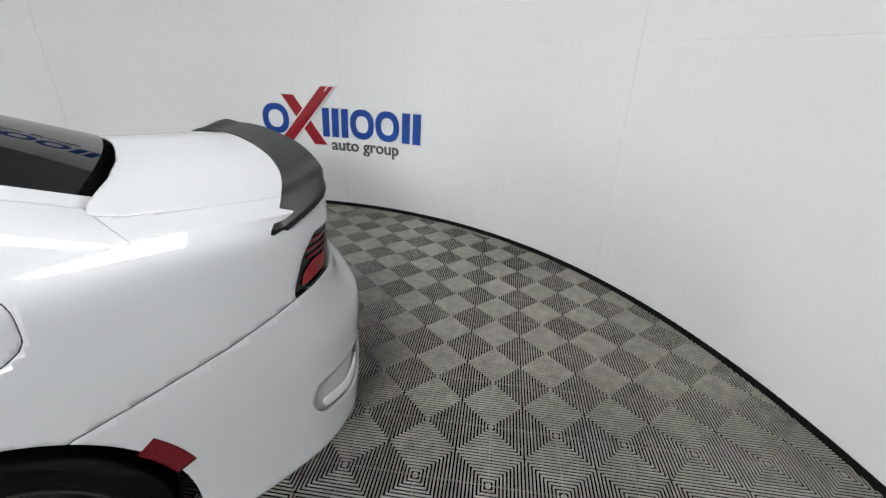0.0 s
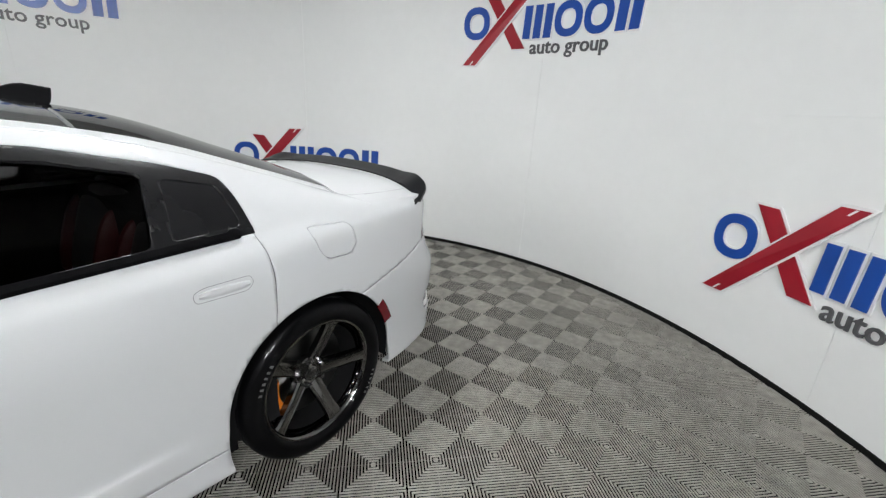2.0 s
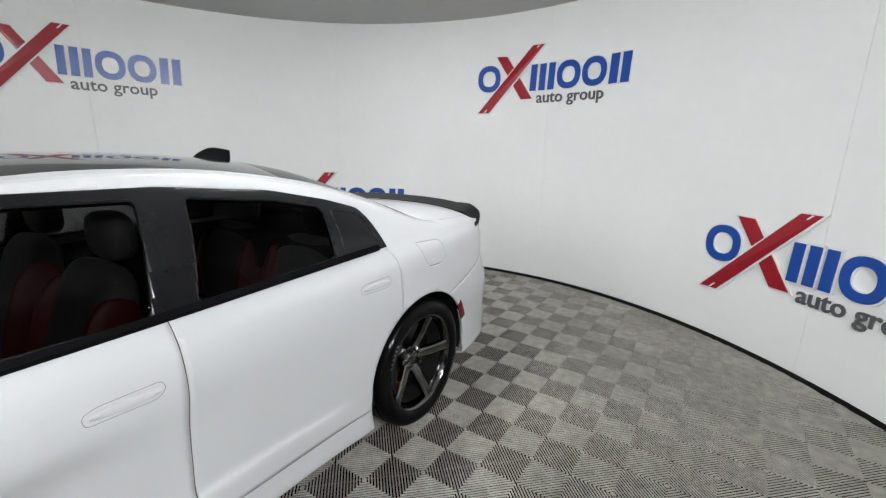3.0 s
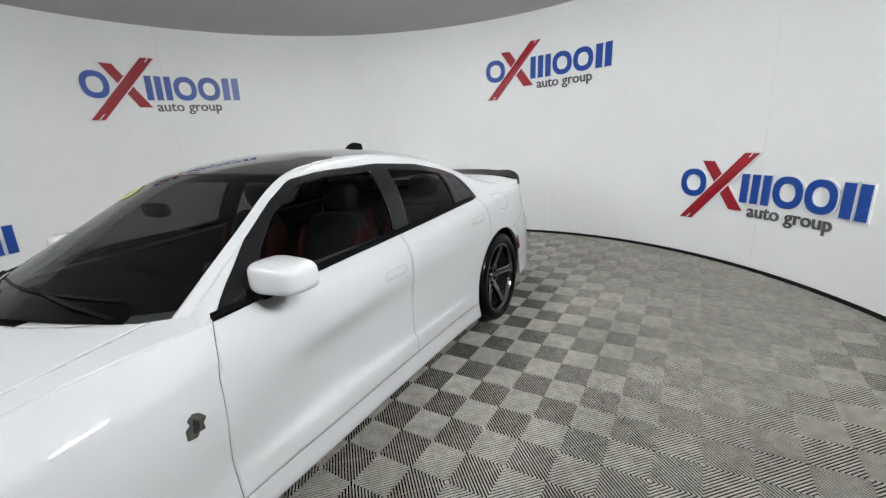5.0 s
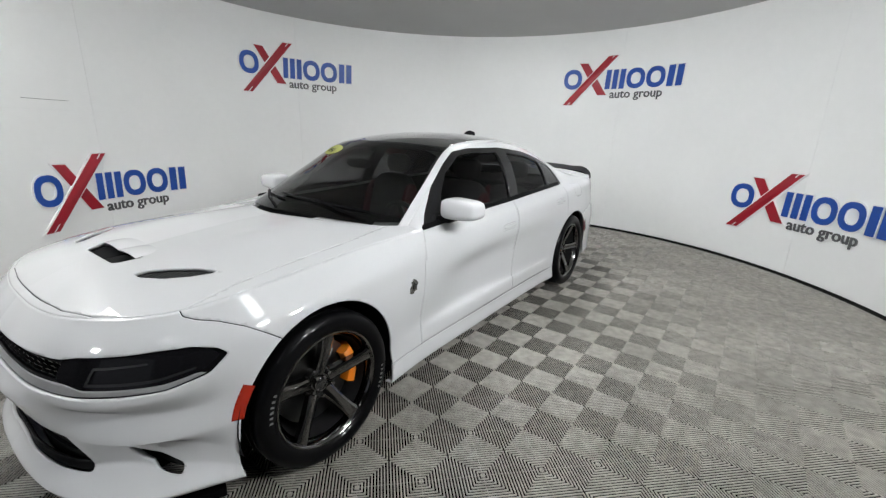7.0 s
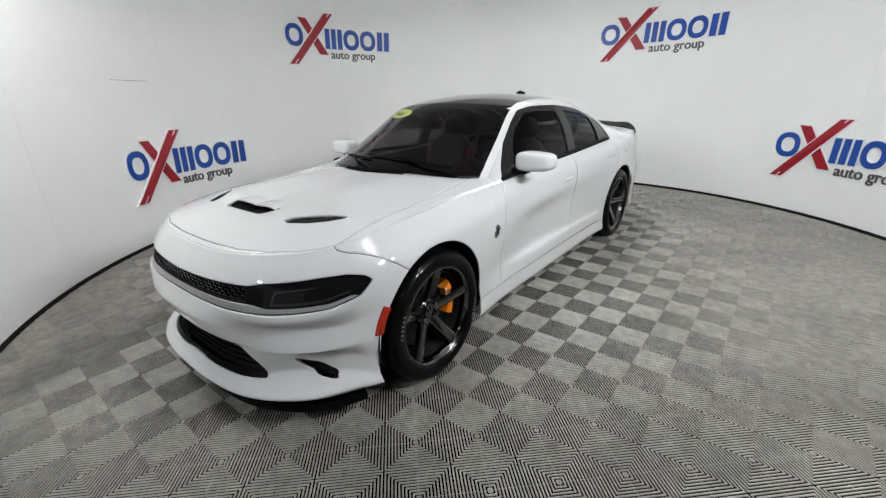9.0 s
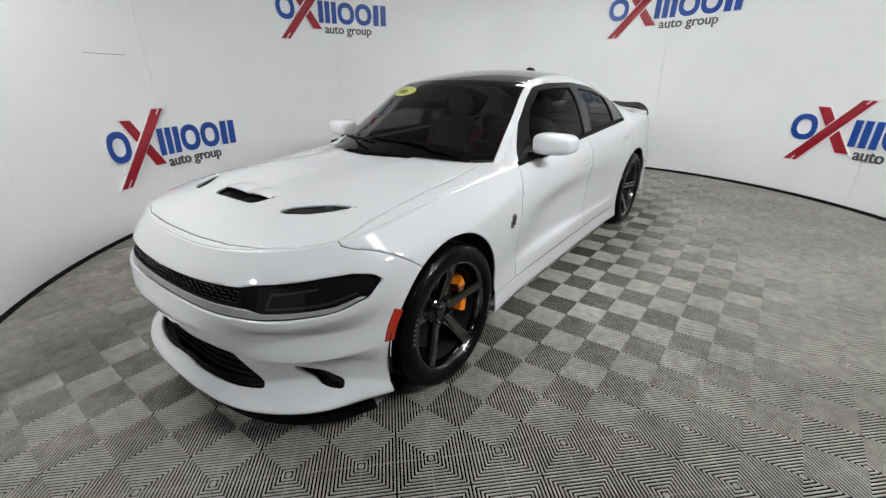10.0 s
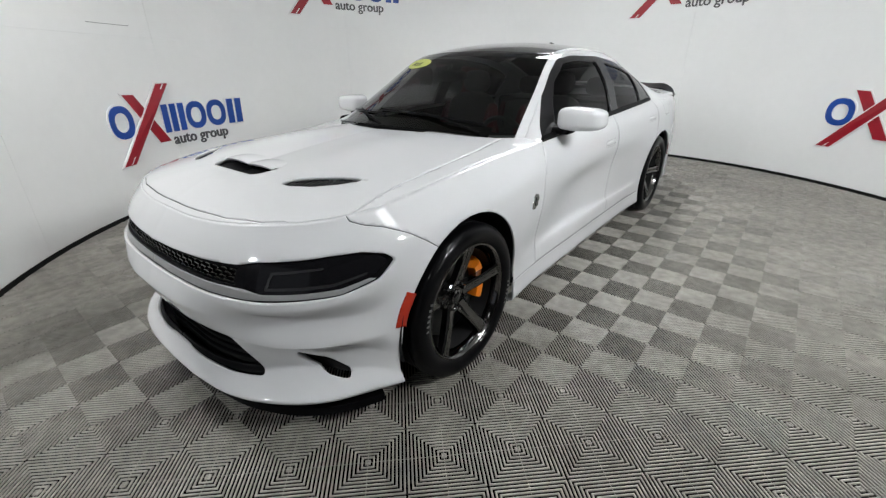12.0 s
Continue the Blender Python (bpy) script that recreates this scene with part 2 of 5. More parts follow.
slab("ceiling_hall", "unseen hall ceiling, coloured dark for the car's reflections", "ceiling", CX - 4.6, HX + 0.1, CY - 4.4, HY + 0.1, WALL_H + 0.001, WALL_H + 0.08, M_HALL_DARKENED)

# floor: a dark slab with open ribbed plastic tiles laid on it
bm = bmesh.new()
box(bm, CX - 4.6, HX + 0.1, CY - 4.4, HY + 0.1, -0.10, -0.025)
floor = tagged(part("floor", bm, M_SUB_SHADE, smooth=False), "floor of grey ribbed plastic tiles with square rings over a black base", "floor", kind="structure")

# ---------------------------------------------------------------- the car: surfaces
import functools

from mathutils.bvhtree import BVHTree

# x runs towards the nose, y to the driver's side, z up; the middle of the wheelbase is at x = 0.
def spline(keys, rows):
    """A smooth curve through rows (tuples) at the rising keys; returns f(k) -> numpy row."""
    K, R = np.array(keys, float), np.array(rows, float)
    D = np.zeros_like(R)
    h = np.diff(K)
    s = np.diff(R, axis=0) / h[:, None]
    D[1:-1] = (s[:-1] * h[1:, None] + s[1:] * h[:-1, None]) / (h[1:] + h[:-1])[:, None]
    D[0], D[-1] = s[0], s[-1]

    known = {}

    def f(k):
        if k not in known:
            known[k] = g(k)
        return known[k]

    def g(k):
        k = min(max(k, K[0]), K[-1])
        i = int(min(max(np.searchsorted(K, k) - 1, 0), len(K) - 2))
        t = (k - K[i]) / h[i]
        a, b = 2 * t**3 - 3 * t**2 + 1, t**3 - 2 * t**2 + t
        return a * R[i] + b * h[i] * D[i] + (1 - a) * R[i + 1] + (t**3 - t**2) * h[i] * D[i + 1]

    return f


# plan of the body at its widest, nose middle to tail middle
PLAN = [(2.440, 0), (2.432, 0.22), (2.395, 0.44), (2.315, 0.62), (2.205, 0.755), (2.06, 0.85), (1.90, 0.905), (1.70, 0.932), (1.527, 0.938), (1.20, 0.925),
        (0.85, 0.903), (0.30, 0.900), (-0.30, 0.905), (-0.85, 0.915), (-1.20, 0.932), (-1.55, 0.944), (-1.85, 0.937), (-2.10, 0.912), (-2.28, 0.865),
        (-2.41, 0.78), (-2.50, 0.64), (-2.555, 0.45), (-2.585, 0.22), (-2.592, 0)]
LEN = [0.0]
for _a, _b in zip(PLAN, PLAN[1:]):
    LEN.append(LEN[-1] + math.dist(_a, _b))
# at each of those stations: nine heights and how far each stands in from the plan
Z_NOSE = (0.125, 0.190, 0.262, 0.40, 0.455, 0.535, 0.605, 0.715, 0.822)
I_NOSE = (0.10, 0.00, 0.045, 0.052, 0.030, 0.000, 0.022, 0.055, 0.135)
SECT = {
    0: (Z_NOSE, I_NOSE),
    1: (Z_NOSE, I_NOSE),
    2: ((0.125, 0.190, 0.265, 0.395, 0.445, 0.535, 0.600, 0.725, 0.832), (0.10, 0.00, 0.068, 0.075, 0.030, 0.012, 0.012, 0.055, 0.135)),
    3: ((0.135, 0.200, 0.280, 0.380, 0.425, 0.525, 0.585, 0.735, 0.842), (0.09, 0.00, 0.108, 0.108, 0.026, 0.052, 0.000, 0.050, 0.13)),
    4: ((0.140, 0.205, 0.280, 0.380, 0.425, 0.525, 0.590, 0.74, 0.848), (0.08, 0.00, 0.092, 0.090, 0.018, 0.044, 0.000, 0.045, 0.125)),
    5: ((0.150, 0.210, 0.285, 0.37, 0.43, 0.53, 0.615, 0.75, 0.858), (0.06, 0.00, 0.040, 0.040, 0.006, 0.022, 0.002, 0.040, 0.12)),
    6: ((0.16, 0.18, 0.23, 0.30, 0.43, 0.56, 0.67, 0.77, 0.875), (0.05, 0.00, 0.004, 0.005, 0.004, 0.00, 0.006, 0.035, 0.125)),
    7: ((0.18, 0.20, 0.25, 0.32, 0.44, 0.57, 0.69, 0.79, 0.893), (0.05, 0.00, 0.004, 0.004, 0.002, 0.00, 0.006, 0.035, 0.14)),
    8: ((0.19, 0.21, 0.26, 0.34, 0.45, 0.58, 0.71, 0.81, 0.905), (0.05, 0.00, 0.004, 0.004, 0.002, 0.00, 0.008, 0.035, 0.15)),
    9: ((0.165, 0.180, 0.262, 0.345, 0.45, 0.59, 0.72, 0.83, 0.925), (0.06, 0.012, 0.016, 0.02, 0.012, 0.004, 0.006, 0.03, 0.14)),
    10: ((0.165, 0.180, 0.262, 0.360, 0.44, 0.60, 0.745, 0.855, 0.952), (0.06, 0.012, 0.014, 0.022, 0.028, 0.004, 0.000, 0.018, 0.068)),
    11: ((0.165, 0.180, 0.262, 0.372, 0.425, 0.62, 0.755, 0.885, 0.978), (0.06, 0.010, 0.012, 0.018, 0.060, 0.050, 0.000, 0.016, 0.068)),
    12: ((0.165, 0.180, 0.262, 0.372, 0.425, 0.64, 0.785, 0.91, 1.000), (0.06, 0.014, 0.016, 0.018, 0.036, 0.026, 0.002, 0.018, 0.070)),
    13: ((0.165, 0.180, 0.262, 0.370, 0.425, 0.65, 0.81, 0.935, 1.022), (0.06, 0.014, 0.016, 0.016, 0.026, 0.016, 0.004, 0.024, 0.084)),
    14: ((0.165, 0.180, 0.262, 0.345, 0.48, 0.65, 0.82, 0.95, 1.036), (0.06, 0.012, 0.014, 0.02, 0.012, 0.006, 0.008, 0.034, 0.104)),
    15: ((0.22, 0.24, 0.30, 0.38, 0.50, 0.66, 0.84, 0.985, 1.048), (0.05, 0.004, 0.004, 0.004, 0.002, 0.00, 0.012, 0.050, 0.126)),
    16: ((0.23, 0.25, 0.31, 0.39, 0.51, 0.66, 0.84, 0.998, 1.052), (0.05, 0.004, 0.004, 0.004, 0.002, 0.00, 0.014, 0.060, 0.140)),
    17: ((0.23, 0.25, 0.31, 0.40, 0.52, 0.66, 0.835, 0.998, 1.054), (0.06, 0.006, 0.004, 0.004, 0.002, 0.00, 0.022, 0.056, 0.125)),
    18: ((0.23, 0.25, 0.31, 0.40, 0.53, 0.66, 0.82, 0.975, 1.055), (0.07, 0.012, 0.006, 0.004, 0.002, 0.00, 0.036, 0.050, 0.080)),
    19: ((0.23, 0.25, 0.31, 0.41, 0.54, 0.67, 0.80, 0.98, 1.058), (0.08, 0.022, 0.010, 0.005, 0.002, 0.00, 0.055, 0.060, 0.075)),
    20: ((0.23, 0.25, 0.31, 0.42, 0.55, 0.68, 0.78, 0.98, 1.062), (0.09, 0.03, 0.015, 0.006, 0.002, 0.00, 0.070, 0.080, 0.080)),
    21: ((0.23, 0.25, 0.31, 0.42, 0.55, 0.68, 0.78, 0.98, 1.068), (0.10, 0.03, 0.02, 0.006, 0.002, 0.00, 0.080, 0.090, 0.085)),
    22: ((0.23, 0.25, 0.31, 0.42, 0.55, 0.68, 0.78, 0.98, 1.072), (0.10, 0.03, 0.02, 0.006, 0.002, 0.00, 0.085, 0.095, 0.085)),
    23: ((0.23, 0.25, 0.31, 0.42, 0.55, 0.68, 0.78, 0.98, 1.074), (0.10, 0.03, 0.02, 0.006, 0.002, 0.00, 0.085, 0.095, 0.085)),
}
plan_at = spline(LEN, PLAN)
z_at = spline(LEN, [SECT[k][0] for k in range(len(PLAN))])
inset_at = spline(LEN, [SECT[k][1] for k in range(len(PLAN))])
TOTAL = LEN[-1]
CREASED = LEN[6]


def _normal(s):
    a, b = plan_at(max(s - 0.02, 0)), plan_at(min(s + 0.02, TOTAL))
    d = (b - a) / np.linalg.norm(b - a)
    return np.array((d[1], -d[0]))


_station = {}


def shell(s, w):
    """The lower body: s metres round the plan from the nose, w from 0 (underside) to 8 (shoulder edge)."""
    if s not in _station:
        p, n = plan_at(s), _normal(s)
        if s <= 1e-6:
            n = np.array((1.0, 0.0))
        if s >= TOTAL - 1e-6:
            n = np.array((-1.0, 0.0))
        zs, ins = z_at(s).tolist(), inset_at(s).tolist()
        slope = lambda r: [r[1] - r[0]] + [(r[k + 1] - r[k - 1]) / 2 for k in range(1, 8)] + [r[8] - r[7]]
        _station[s] = (float(p[0]), float(p[1]), float(n[0]), float(n[1]), zs, ins, slope(zs), slope(ins), 0.62 * min(1, max(0, (CREASED - s) / 0.25)))
    px, py, nx, ny, zs, ins, dz, di, hard = _station[s]
    w = min(max(w, 0.0), 8.0)
    i = min(int(w), 7)
    t = w - i
    a, b, c = 2 * t**3 - 3 * t**2 + 1, t**3 - 2 * t**2 + t, t**3 - t**2
    z = a * zs[i] + b * dz[i] + (1 - a) * zs[i + 1] + c * dz[i + 1]
    d = a * ins[i] + b * di[i] + (1 - a) * ins[i + 1] + c * di[i + 1]
    if 0 < i < 6:
        # the folds of the front cover are crisper than the rest of the body
        z += hard * (zs[i] + (zs[i + 1] - zs[i]) * t - z)
        d += hard * (ins[i] + (ins[i + 1] - ins[i]) * t - d)
    return Vector((px - nx * d, max(py - ny * d, 0.0), z))


# shoulder edge by x, used by everything above it
_edge = [shell(TOTAL * k / 400, 8) for k in range(401)]
_mono = [_edge[0]]
for _p in _edge[1:]:
    if _p.x < _mono[-1].x - 1e-4:
        _mono.append(_p)
_ex = np.array([p.x for p in _mono])[::-1]
_ey = np.array([p.y for p in _mono])[::-1]
_ez = np.array([p.z for p in _mono])[::-1]


@functools.lru_cache(maxsize=None)
def edge(x):
    return float(np.interp(x, _ex, _ey)), float(np.interp(x, _ex, _ez))


hood_mid = spline([0.70, 0.95, 1.17, 1.5, 1.8, 2.0, 2.15, 2.25, 2.305], [(1.022,), (1.014,), (0.998,), (0.973,), (0.939,), (0.911,), (0.880,), (0.848,), (0.822,)])


def s_of(x, lo=0.0, hi=TOTAL):
    """Distance round the plan at which the body's side has this x."""
    for _ in range(50):
        m = (lo + hi) / 2
        if plan_at(m)[0] > x:
            lo = m
        else:
            hi = m
    return (lo + hi) / 2


spine = spline([0.0, 0.35, 0.75, 1.0, 1.4, s_of(0.62)], [(1.93,), (1.90,), (1.80,), (1.68,), (1.36,), (0.62,)])


def hood_surface(s, v):
    """From the shoulder edge s metres round from the nose (v = 0) to the middle of the hood (v = 1)."""
    e = shell(s, 8)
    xc = float(spine(s)[0])
    zc = float(hood_mid(xc)[0])
    x, y = e.x + (xc - e.x) * v, e.y * (1 - v)
    bulge = 0.016 * math.exp(-(((y - 0.36) / 0.15) ** 2)) * min(1, max(0, (2.1 - x) / 0.5)) * min(1, max(0, (x - 1.0) / 0.45))
    k = 1 - (1 - v) ** (1.25 + 1.15 * min(1, max(0, (e.x - 0.85) / 0.9)))
    return Vector((x, y, e.z + (zc - e.z) * k + bulge * v))


deck_mid = spline([-2.515, -2.46, -2.3, -2.1, -1.9, -1.7], [(1.072,), (1.098,), (1.112,), (1.118,), (1.125,), (1.14,)])


def deck_surface(x, v):
    x = max(x, _mono[-1].x + 0.0005)
    y, z = edge(x)
    zc = float(deck_mid(x)[0])
    k = 1 - (1 - v) ** 3.0
    return Vector((x, y * (1 - v), z + (zc - z) * k))


# the cabin: stations from the foot of the windscreen to the foot of the rear window
U = [0.0, 0.5, 1.0, 1.5, 2.0, 2.6, 3.0, 3.5, 4.0]
rail_at = spline(U, [(0.835, 0.748, 0.946), (0.515, 0.672, 1.158), (0.185, 0.592, 1.362), (-0.12, 0.578, 1.408), (-0.45, 0.575, 1.413), (-0.85, 0.572, 1.372), (-1.12, 0.572, 1.318), (-1.485, 0.590, 1.205), (-1.825, 0.600, 1.092)])
mid_at = spline(U, [(1.165, 0, 1.012), (0.755, 0, 1.215), (0.355, 0, 1.392), (-0.05, 0, 1.462), (-0.42, 0, 1.474), (-0.85, 0, 1.448), (-1.14, 0, 1.404), (-1.535, 0, 1.275), (-1.915, 0, 1.139)])
belt_x = spline(U, [(0.845,), (0.52,), (0.20,), (-0.12,), (-0.45,), (-0.85,), (-1.15,), (-1.52,), (-1.90,)])


def top_surface(u, v):
    """Windscreen, roof and rear window: v = 0 on the roof rail, 1 in the middle."""
    r, c = rail_at(u), mid_at(u)
    k = 1 - (1 - v) ** 2
    soft = 1 - (1 - v) ** 2.3
    return Vector((r[0] + (c[0] - r[0]) * k, r[1] * (1 - v), r[2] + (c[2] - r[2]) * soft))


def cabin_side(u, w):
    """From the shoulder edge (w = 0) up to the roof rail (w = 1)."""
    bx = float(belt_x(u)[0])
    y, z = edge(bx)
    r = rail_at(u)
    out = 0.035 * math.sin(math.pi * w) * min(1.0, u + 0.25) * (1 - 0.55 * min(1, max(0, (u - 2.7) / 0.6)))
    return Vector((bx + (r[0] - bx) * w, y + (r[1] - y) * w + out, z + (r[2] - z) * w + out * 0.3))


def away(poly, a=0, b=2, key=None):
    """Signed distance to a closed outline in two of the axes: positive outside it."""
    pts = [(float(p[0]), float(p[1])) for p in poly]
    segs = [(x0, y0, pts[i - 1][0] - x0, pts[i - 1][1] - y0, pts[i - 1][1]) for i, (x0, y0) in enumerate(pts) if math.dist(pts[i - 1], (x0, y0)) > 1e-9]
    xs, ys = [p[0] for p in pts], [p[1] for p in pts]
    bx0, bx1, by0, by1 = min(xs) - 0.06, max(xs) + 0.06, min(ys) - 0.06, max(ys) + 0.06

    def f(p):
        qx, qy = key(p) if key else (p[a], p[b])
        if qx < bx0 or qx > bx1 or qy < by0 or qy > by1:
            return 0.06
        best, inside = 1e9, False
        for x0, y0, dx, dy, y1 in segs:
            t = ((qx - x0) * dx + (qy - y0) * dy) / (dx * dx + dy * dy)
            t = 0.0 if t < 0 else 1.0 if t > 1 else t
            ex, ey = qx - x0 - t * dx, qy - y0 - t * dy
            d = ex * ex + ey * ey
            if d < best:
                best = d
            if (y0 > qy) != (y1 > qy) and qx < dx * (qy - y0) / dy + x0:
                inside = not inside
        return -math.sqrt(best) if inside else math.sqrt(best)

    return f


def rounded(poly, r=0.03, n=4):
    """The outline with its corners rounded."""
    out = []
    m = len(poly)
    for i in range(m):
        p, a, b = Vector(poly[i]), Vector(poly[i - 1]), Vector(poly[(i + 1) % m])
        k = min(r, (a - p).length * 0.45, (b - p).length * 0.45)
        s, e = p + (a - p).normalized() * k, p + (b - p).normalized() * k
        for j in range(n + 1):
            t = j / n
            out.append(tuple(s * (1 - t) ** 2 + p * 2 * t * (1 - t) + e * t * t))
    return out


def within(f, grow=0.0):
    return lambda p: grow - f(p)


def sheet(fn, us, vs, trims=(), both=False, into=None, offset=0.0):
    """A surface drawn over a grid, cut cleanly along each trim (kept where the trim is positive)."""
    bm = into or bmesh.new()
    grid = [[fn(u, v) for v in vs] for u in us]
    if offset:
        nu, nv = len(us), len(vs)
        moved = []
        for i in range(nu):
            row = []
            for j in range(nv):
                a = grid[min(i + 1, nu - 1)][j] - grid[max(i - 1, 0)][j]
                b = grid[i][min(j + 1, nv - 1)] - grid[i][max(j - 1, 0)]
                n = a.cross(b)
                n = n.normalized() if n.length > 1e-9 else Vector((0, 0, 1))
                row.append((grid[i][j], n))
            moved.append(row)
        mid = moved[nu // 2][nv // 2]
        inward = Vector((0, 0, 0.55)) - mid[0]
        sign = 1 if mid[1].dot(inward) > 0 else -1
        grid = [[p + n * (sign * offset) for p, n in row] for row in moved]
    vals = [[[f(p) for f in trims] for p in row] for row in grid]
    seen = {}

    def vert(p, side):
        key = (round(p.x, 5), round(p.y * side, 5), round(p.z, 5))
        if key not in seen:
            seen[key] = bm.verts.new((p.x, p.y * side, p.z))
        return seen[key]

    for i in range(len(us) - 1):
        for j in range(len(vs) - 1):
            ring4 = ((i, j), (i + 1, j), (i + 1, j + 1), (i, j + 1))
            poly = [(grid[a][b], vals[a][b]) for a, b in ring4]
            gone = False
            for k in range(len(trims)):
                sides = [q[1][k] > 0 for q in poly]
                if not any(sides):
                    gone = True
                    break
                if all(sides):
                    continue
                cut = []
                for q, (p0, f0) in enumerate(poly):
                    p1, f1 = poly[(q + 1) % len(poly)]
                    if f0[k] > 0:
                        cut.append((p0, f0))
                    if (f0[k] > 0) != (f1[k] > 0):
                        t = f0[k] / (f0[k] - f1[k])
                        cut.append((p0.lerp(p1, t), [x + (y - x) * t for x, y in zip(f0, f1)]))
                poly = cut
                if len(poly) < 3:
                    gone = True
                    break
            if gone:
                continue
            for side in ((1, -1) if both else (1,)):
                vs_ = []
                for p, _ in poly:
                    q = vert(p, side)
                    if q not in vs_:
                        vs_.append(q)
                if len(vs_) >= 3:
                    try:
                        bm.faces.new(vs_)
                    except ValueError:
                        pass
    return bm


def outward(bm, middle=Vector((0, 0, 0.6))):
    """Turn the faces of an open panel so that they look away from the middle of the car."""
    bm.normal_update()
    bm.faces.ensure_lookup_table()
    total = sum(f.normal.dot(f.calc_center_median() - middle) * f.calc_area() for f in bm.faces)
    bmesh.ops.recalc_face_normals(bm, faces=bm.faces)
    bm.normal_update()
    total = sum(f.normal.dot(f.calc_center_median() - middle) * f.calc_area() for f in bm.faces)
    if total < 0:
        bmesh.ops.reverse_faces(bm, faces=bm.faces)
    return bm


def panel(name, bm, mat, parent, label="", thick=0.006, sides=1):
    """A sheet-metal or glass panel with thickness; sides = 2 also makes the one across the car."""
    made = []
    for k in range(sides):
        b = bm if k == sides - 1 else bm.copy()
        if k:
            bmesh.ops.scale(b, vec=(1, -1, 1), verts=b.verts)
        outward(b)
        ob = part(name, b, mat, parent, label)
        if thick:
            md = ob.modifiers.new("thickness", "SOLIDIFY")
            md.thickness, md.offset = thick, -1
        made.append(ob)
    return made


def lin(a, b, n):
    return [a + (b - a) * k / n for k in range(n + 1)]


# ---------------------------------------------------------------- the car: body panels
car = tagged(new("car"), "glossy white four-door muscle saloon with black roof and dark alloy wheels", "car")
car.matrix_basis = Matrix.Translation((0.01, 0, 0)) @ Matrix.Diagonal((1.02, 1.0, 1.02, 1))
WX, WZ, WR = 1.527, 0.357, 0.357
ARCH = 0.405
G = 0.0019
WXR = -1.490


def arch(cx, r=ARCH, z=WZ + 0.005):
    return lambda p: math.hypot(p.x - cx, p.z - z) - r - 0.22 * max(0.0, z - p.z)


front_arch, rear_arch = arch(WX), arch(WXR, 0.40)


def line_x(pts):
    """Positive ahead of a seam given as (z, x) pairs."""
    zs, xs = [p[0] for p in pts], [p[1] for p in pts]
    return lambda p: p.x - float(np.interp(p.z, zs, xs))


def shift(f, d):
    return lambda p: f(p) + d


def minus(f, d=0.0):
    return lambda p: -f(p) + d


SEAM_FENDER = minus(away([(1.58, 0.0), (1.68, 0.60), (1.745, 0.700), (1.80, 0.742), (1.86, 0.783), (1.93, 0.814), (1.985, 0.828), (2.015, 0.842), (2.015, 1.2), (2.9, 1.2), (2.9, 0.0)]))
SEAM_DOOR = line_x([(0.2, 0.85), (0.55, 0.853), (0.78, 0.843), (0.88, 0.818), (0.95, 0.793), (1.1, 0.785)])
SEAM_MID = line_x([(0.2, -0.290), (0.5, -0.298), (0.8, -0.303), (0.97, -0.300), (1.02, -0.296)])
SEAM_REAR = line_x([(0.2, -1.285), (0.72, -1.290), (0.82, -1.300), (0.90, -1.305), (0.98, -1.300), (1.06, -1.285)])
SEAM_TAIL = away([(-1.58, 0.0), (-1.65, 0.62), (-1.70, 0.70), (-1.93, 0.757), (-2.23, 0.828), (-2.34, 0.842), (-2.75, 0.86), (-2.75, 0.0)])
SILL = lambda p: p.z - 0.282
W_ALL = lin(0, 8, 44)

def wrap(p):
    """A place on the nose as its way round from the middle, and its height."""
    return 0.9 * math.atan2(p[1], p[0] - 1.55), p[2]


HEADLIGHT = rounded([(0.60, 0.634), (0.86, 0.640), (0.965, 0.668), (1.020, 0.708), (1.000, 0.726), (0.93, 0.742), (0.84, 0.742), (0.62, 0.728), (0.54, 0.716), (0.52, 0.66)], 0.02)
GRILLE = rounded([(-0.56, 0.655), (0.54, 0.655), (0.560, 0.67), (0.54, 0.708), (0.0, 0.702), (-0.54, 0.708), (-0.560, 0.67)], 0.015)
LOWER = rounded([(0.0, 0.262), (0.38, 0.250), (0.545, 0.252), (0.52, 0.290), (0.40, 0.415), (0.34, 0.435), (0.0, 0.44), (-0.34, 0.435), (-0.40, 0.415), (-0.52, 0.290), (-0.545, 0.252), (-0.38, 0.250)], 0.025)
POCKET = rounded([(0.655, 0.345), (0.79, 0.330), (0.865, 0.288), (0.860, 0.255), (0.785, 0.265), (0.695, 0.312)], 0.02)
NOSE_BAND = rounded([(-0.62, 0.622), (0.62, 0.614), (0.86, 0.622), (0.985, 0.654), (1.045, 0.710), (1.015, 0.736), (0.94, 0.754), (0.84, 0.754), (0.60, 0.738), (0.54, 0.726), (0.0, 0.714), (-0.54, 0.726), (-0.62, 0.738)], 0.012)
d_head, d_grille, d_low, d_pocket, d_band = (away(q, key=wrap) for q in (HEADLIGHT, GRILLE, LOWER, POCKET, NOSE_BAND))

# front bumper cover with openings for grille, lamps and intakes
S_NOSE = lin(0, s_of(1.60), 130)
bm = sheet(shell, S_NOSE, lin(0.0, 8, 110), (shift(SEAM_FENDER, -G), front_arch, d_band, d_low, d_pocket), both=True)
bumper = panel("front_bumper", bm, M_PAINT, car, "smooth white front bumper cover with a deep chin", 0.022)[0]

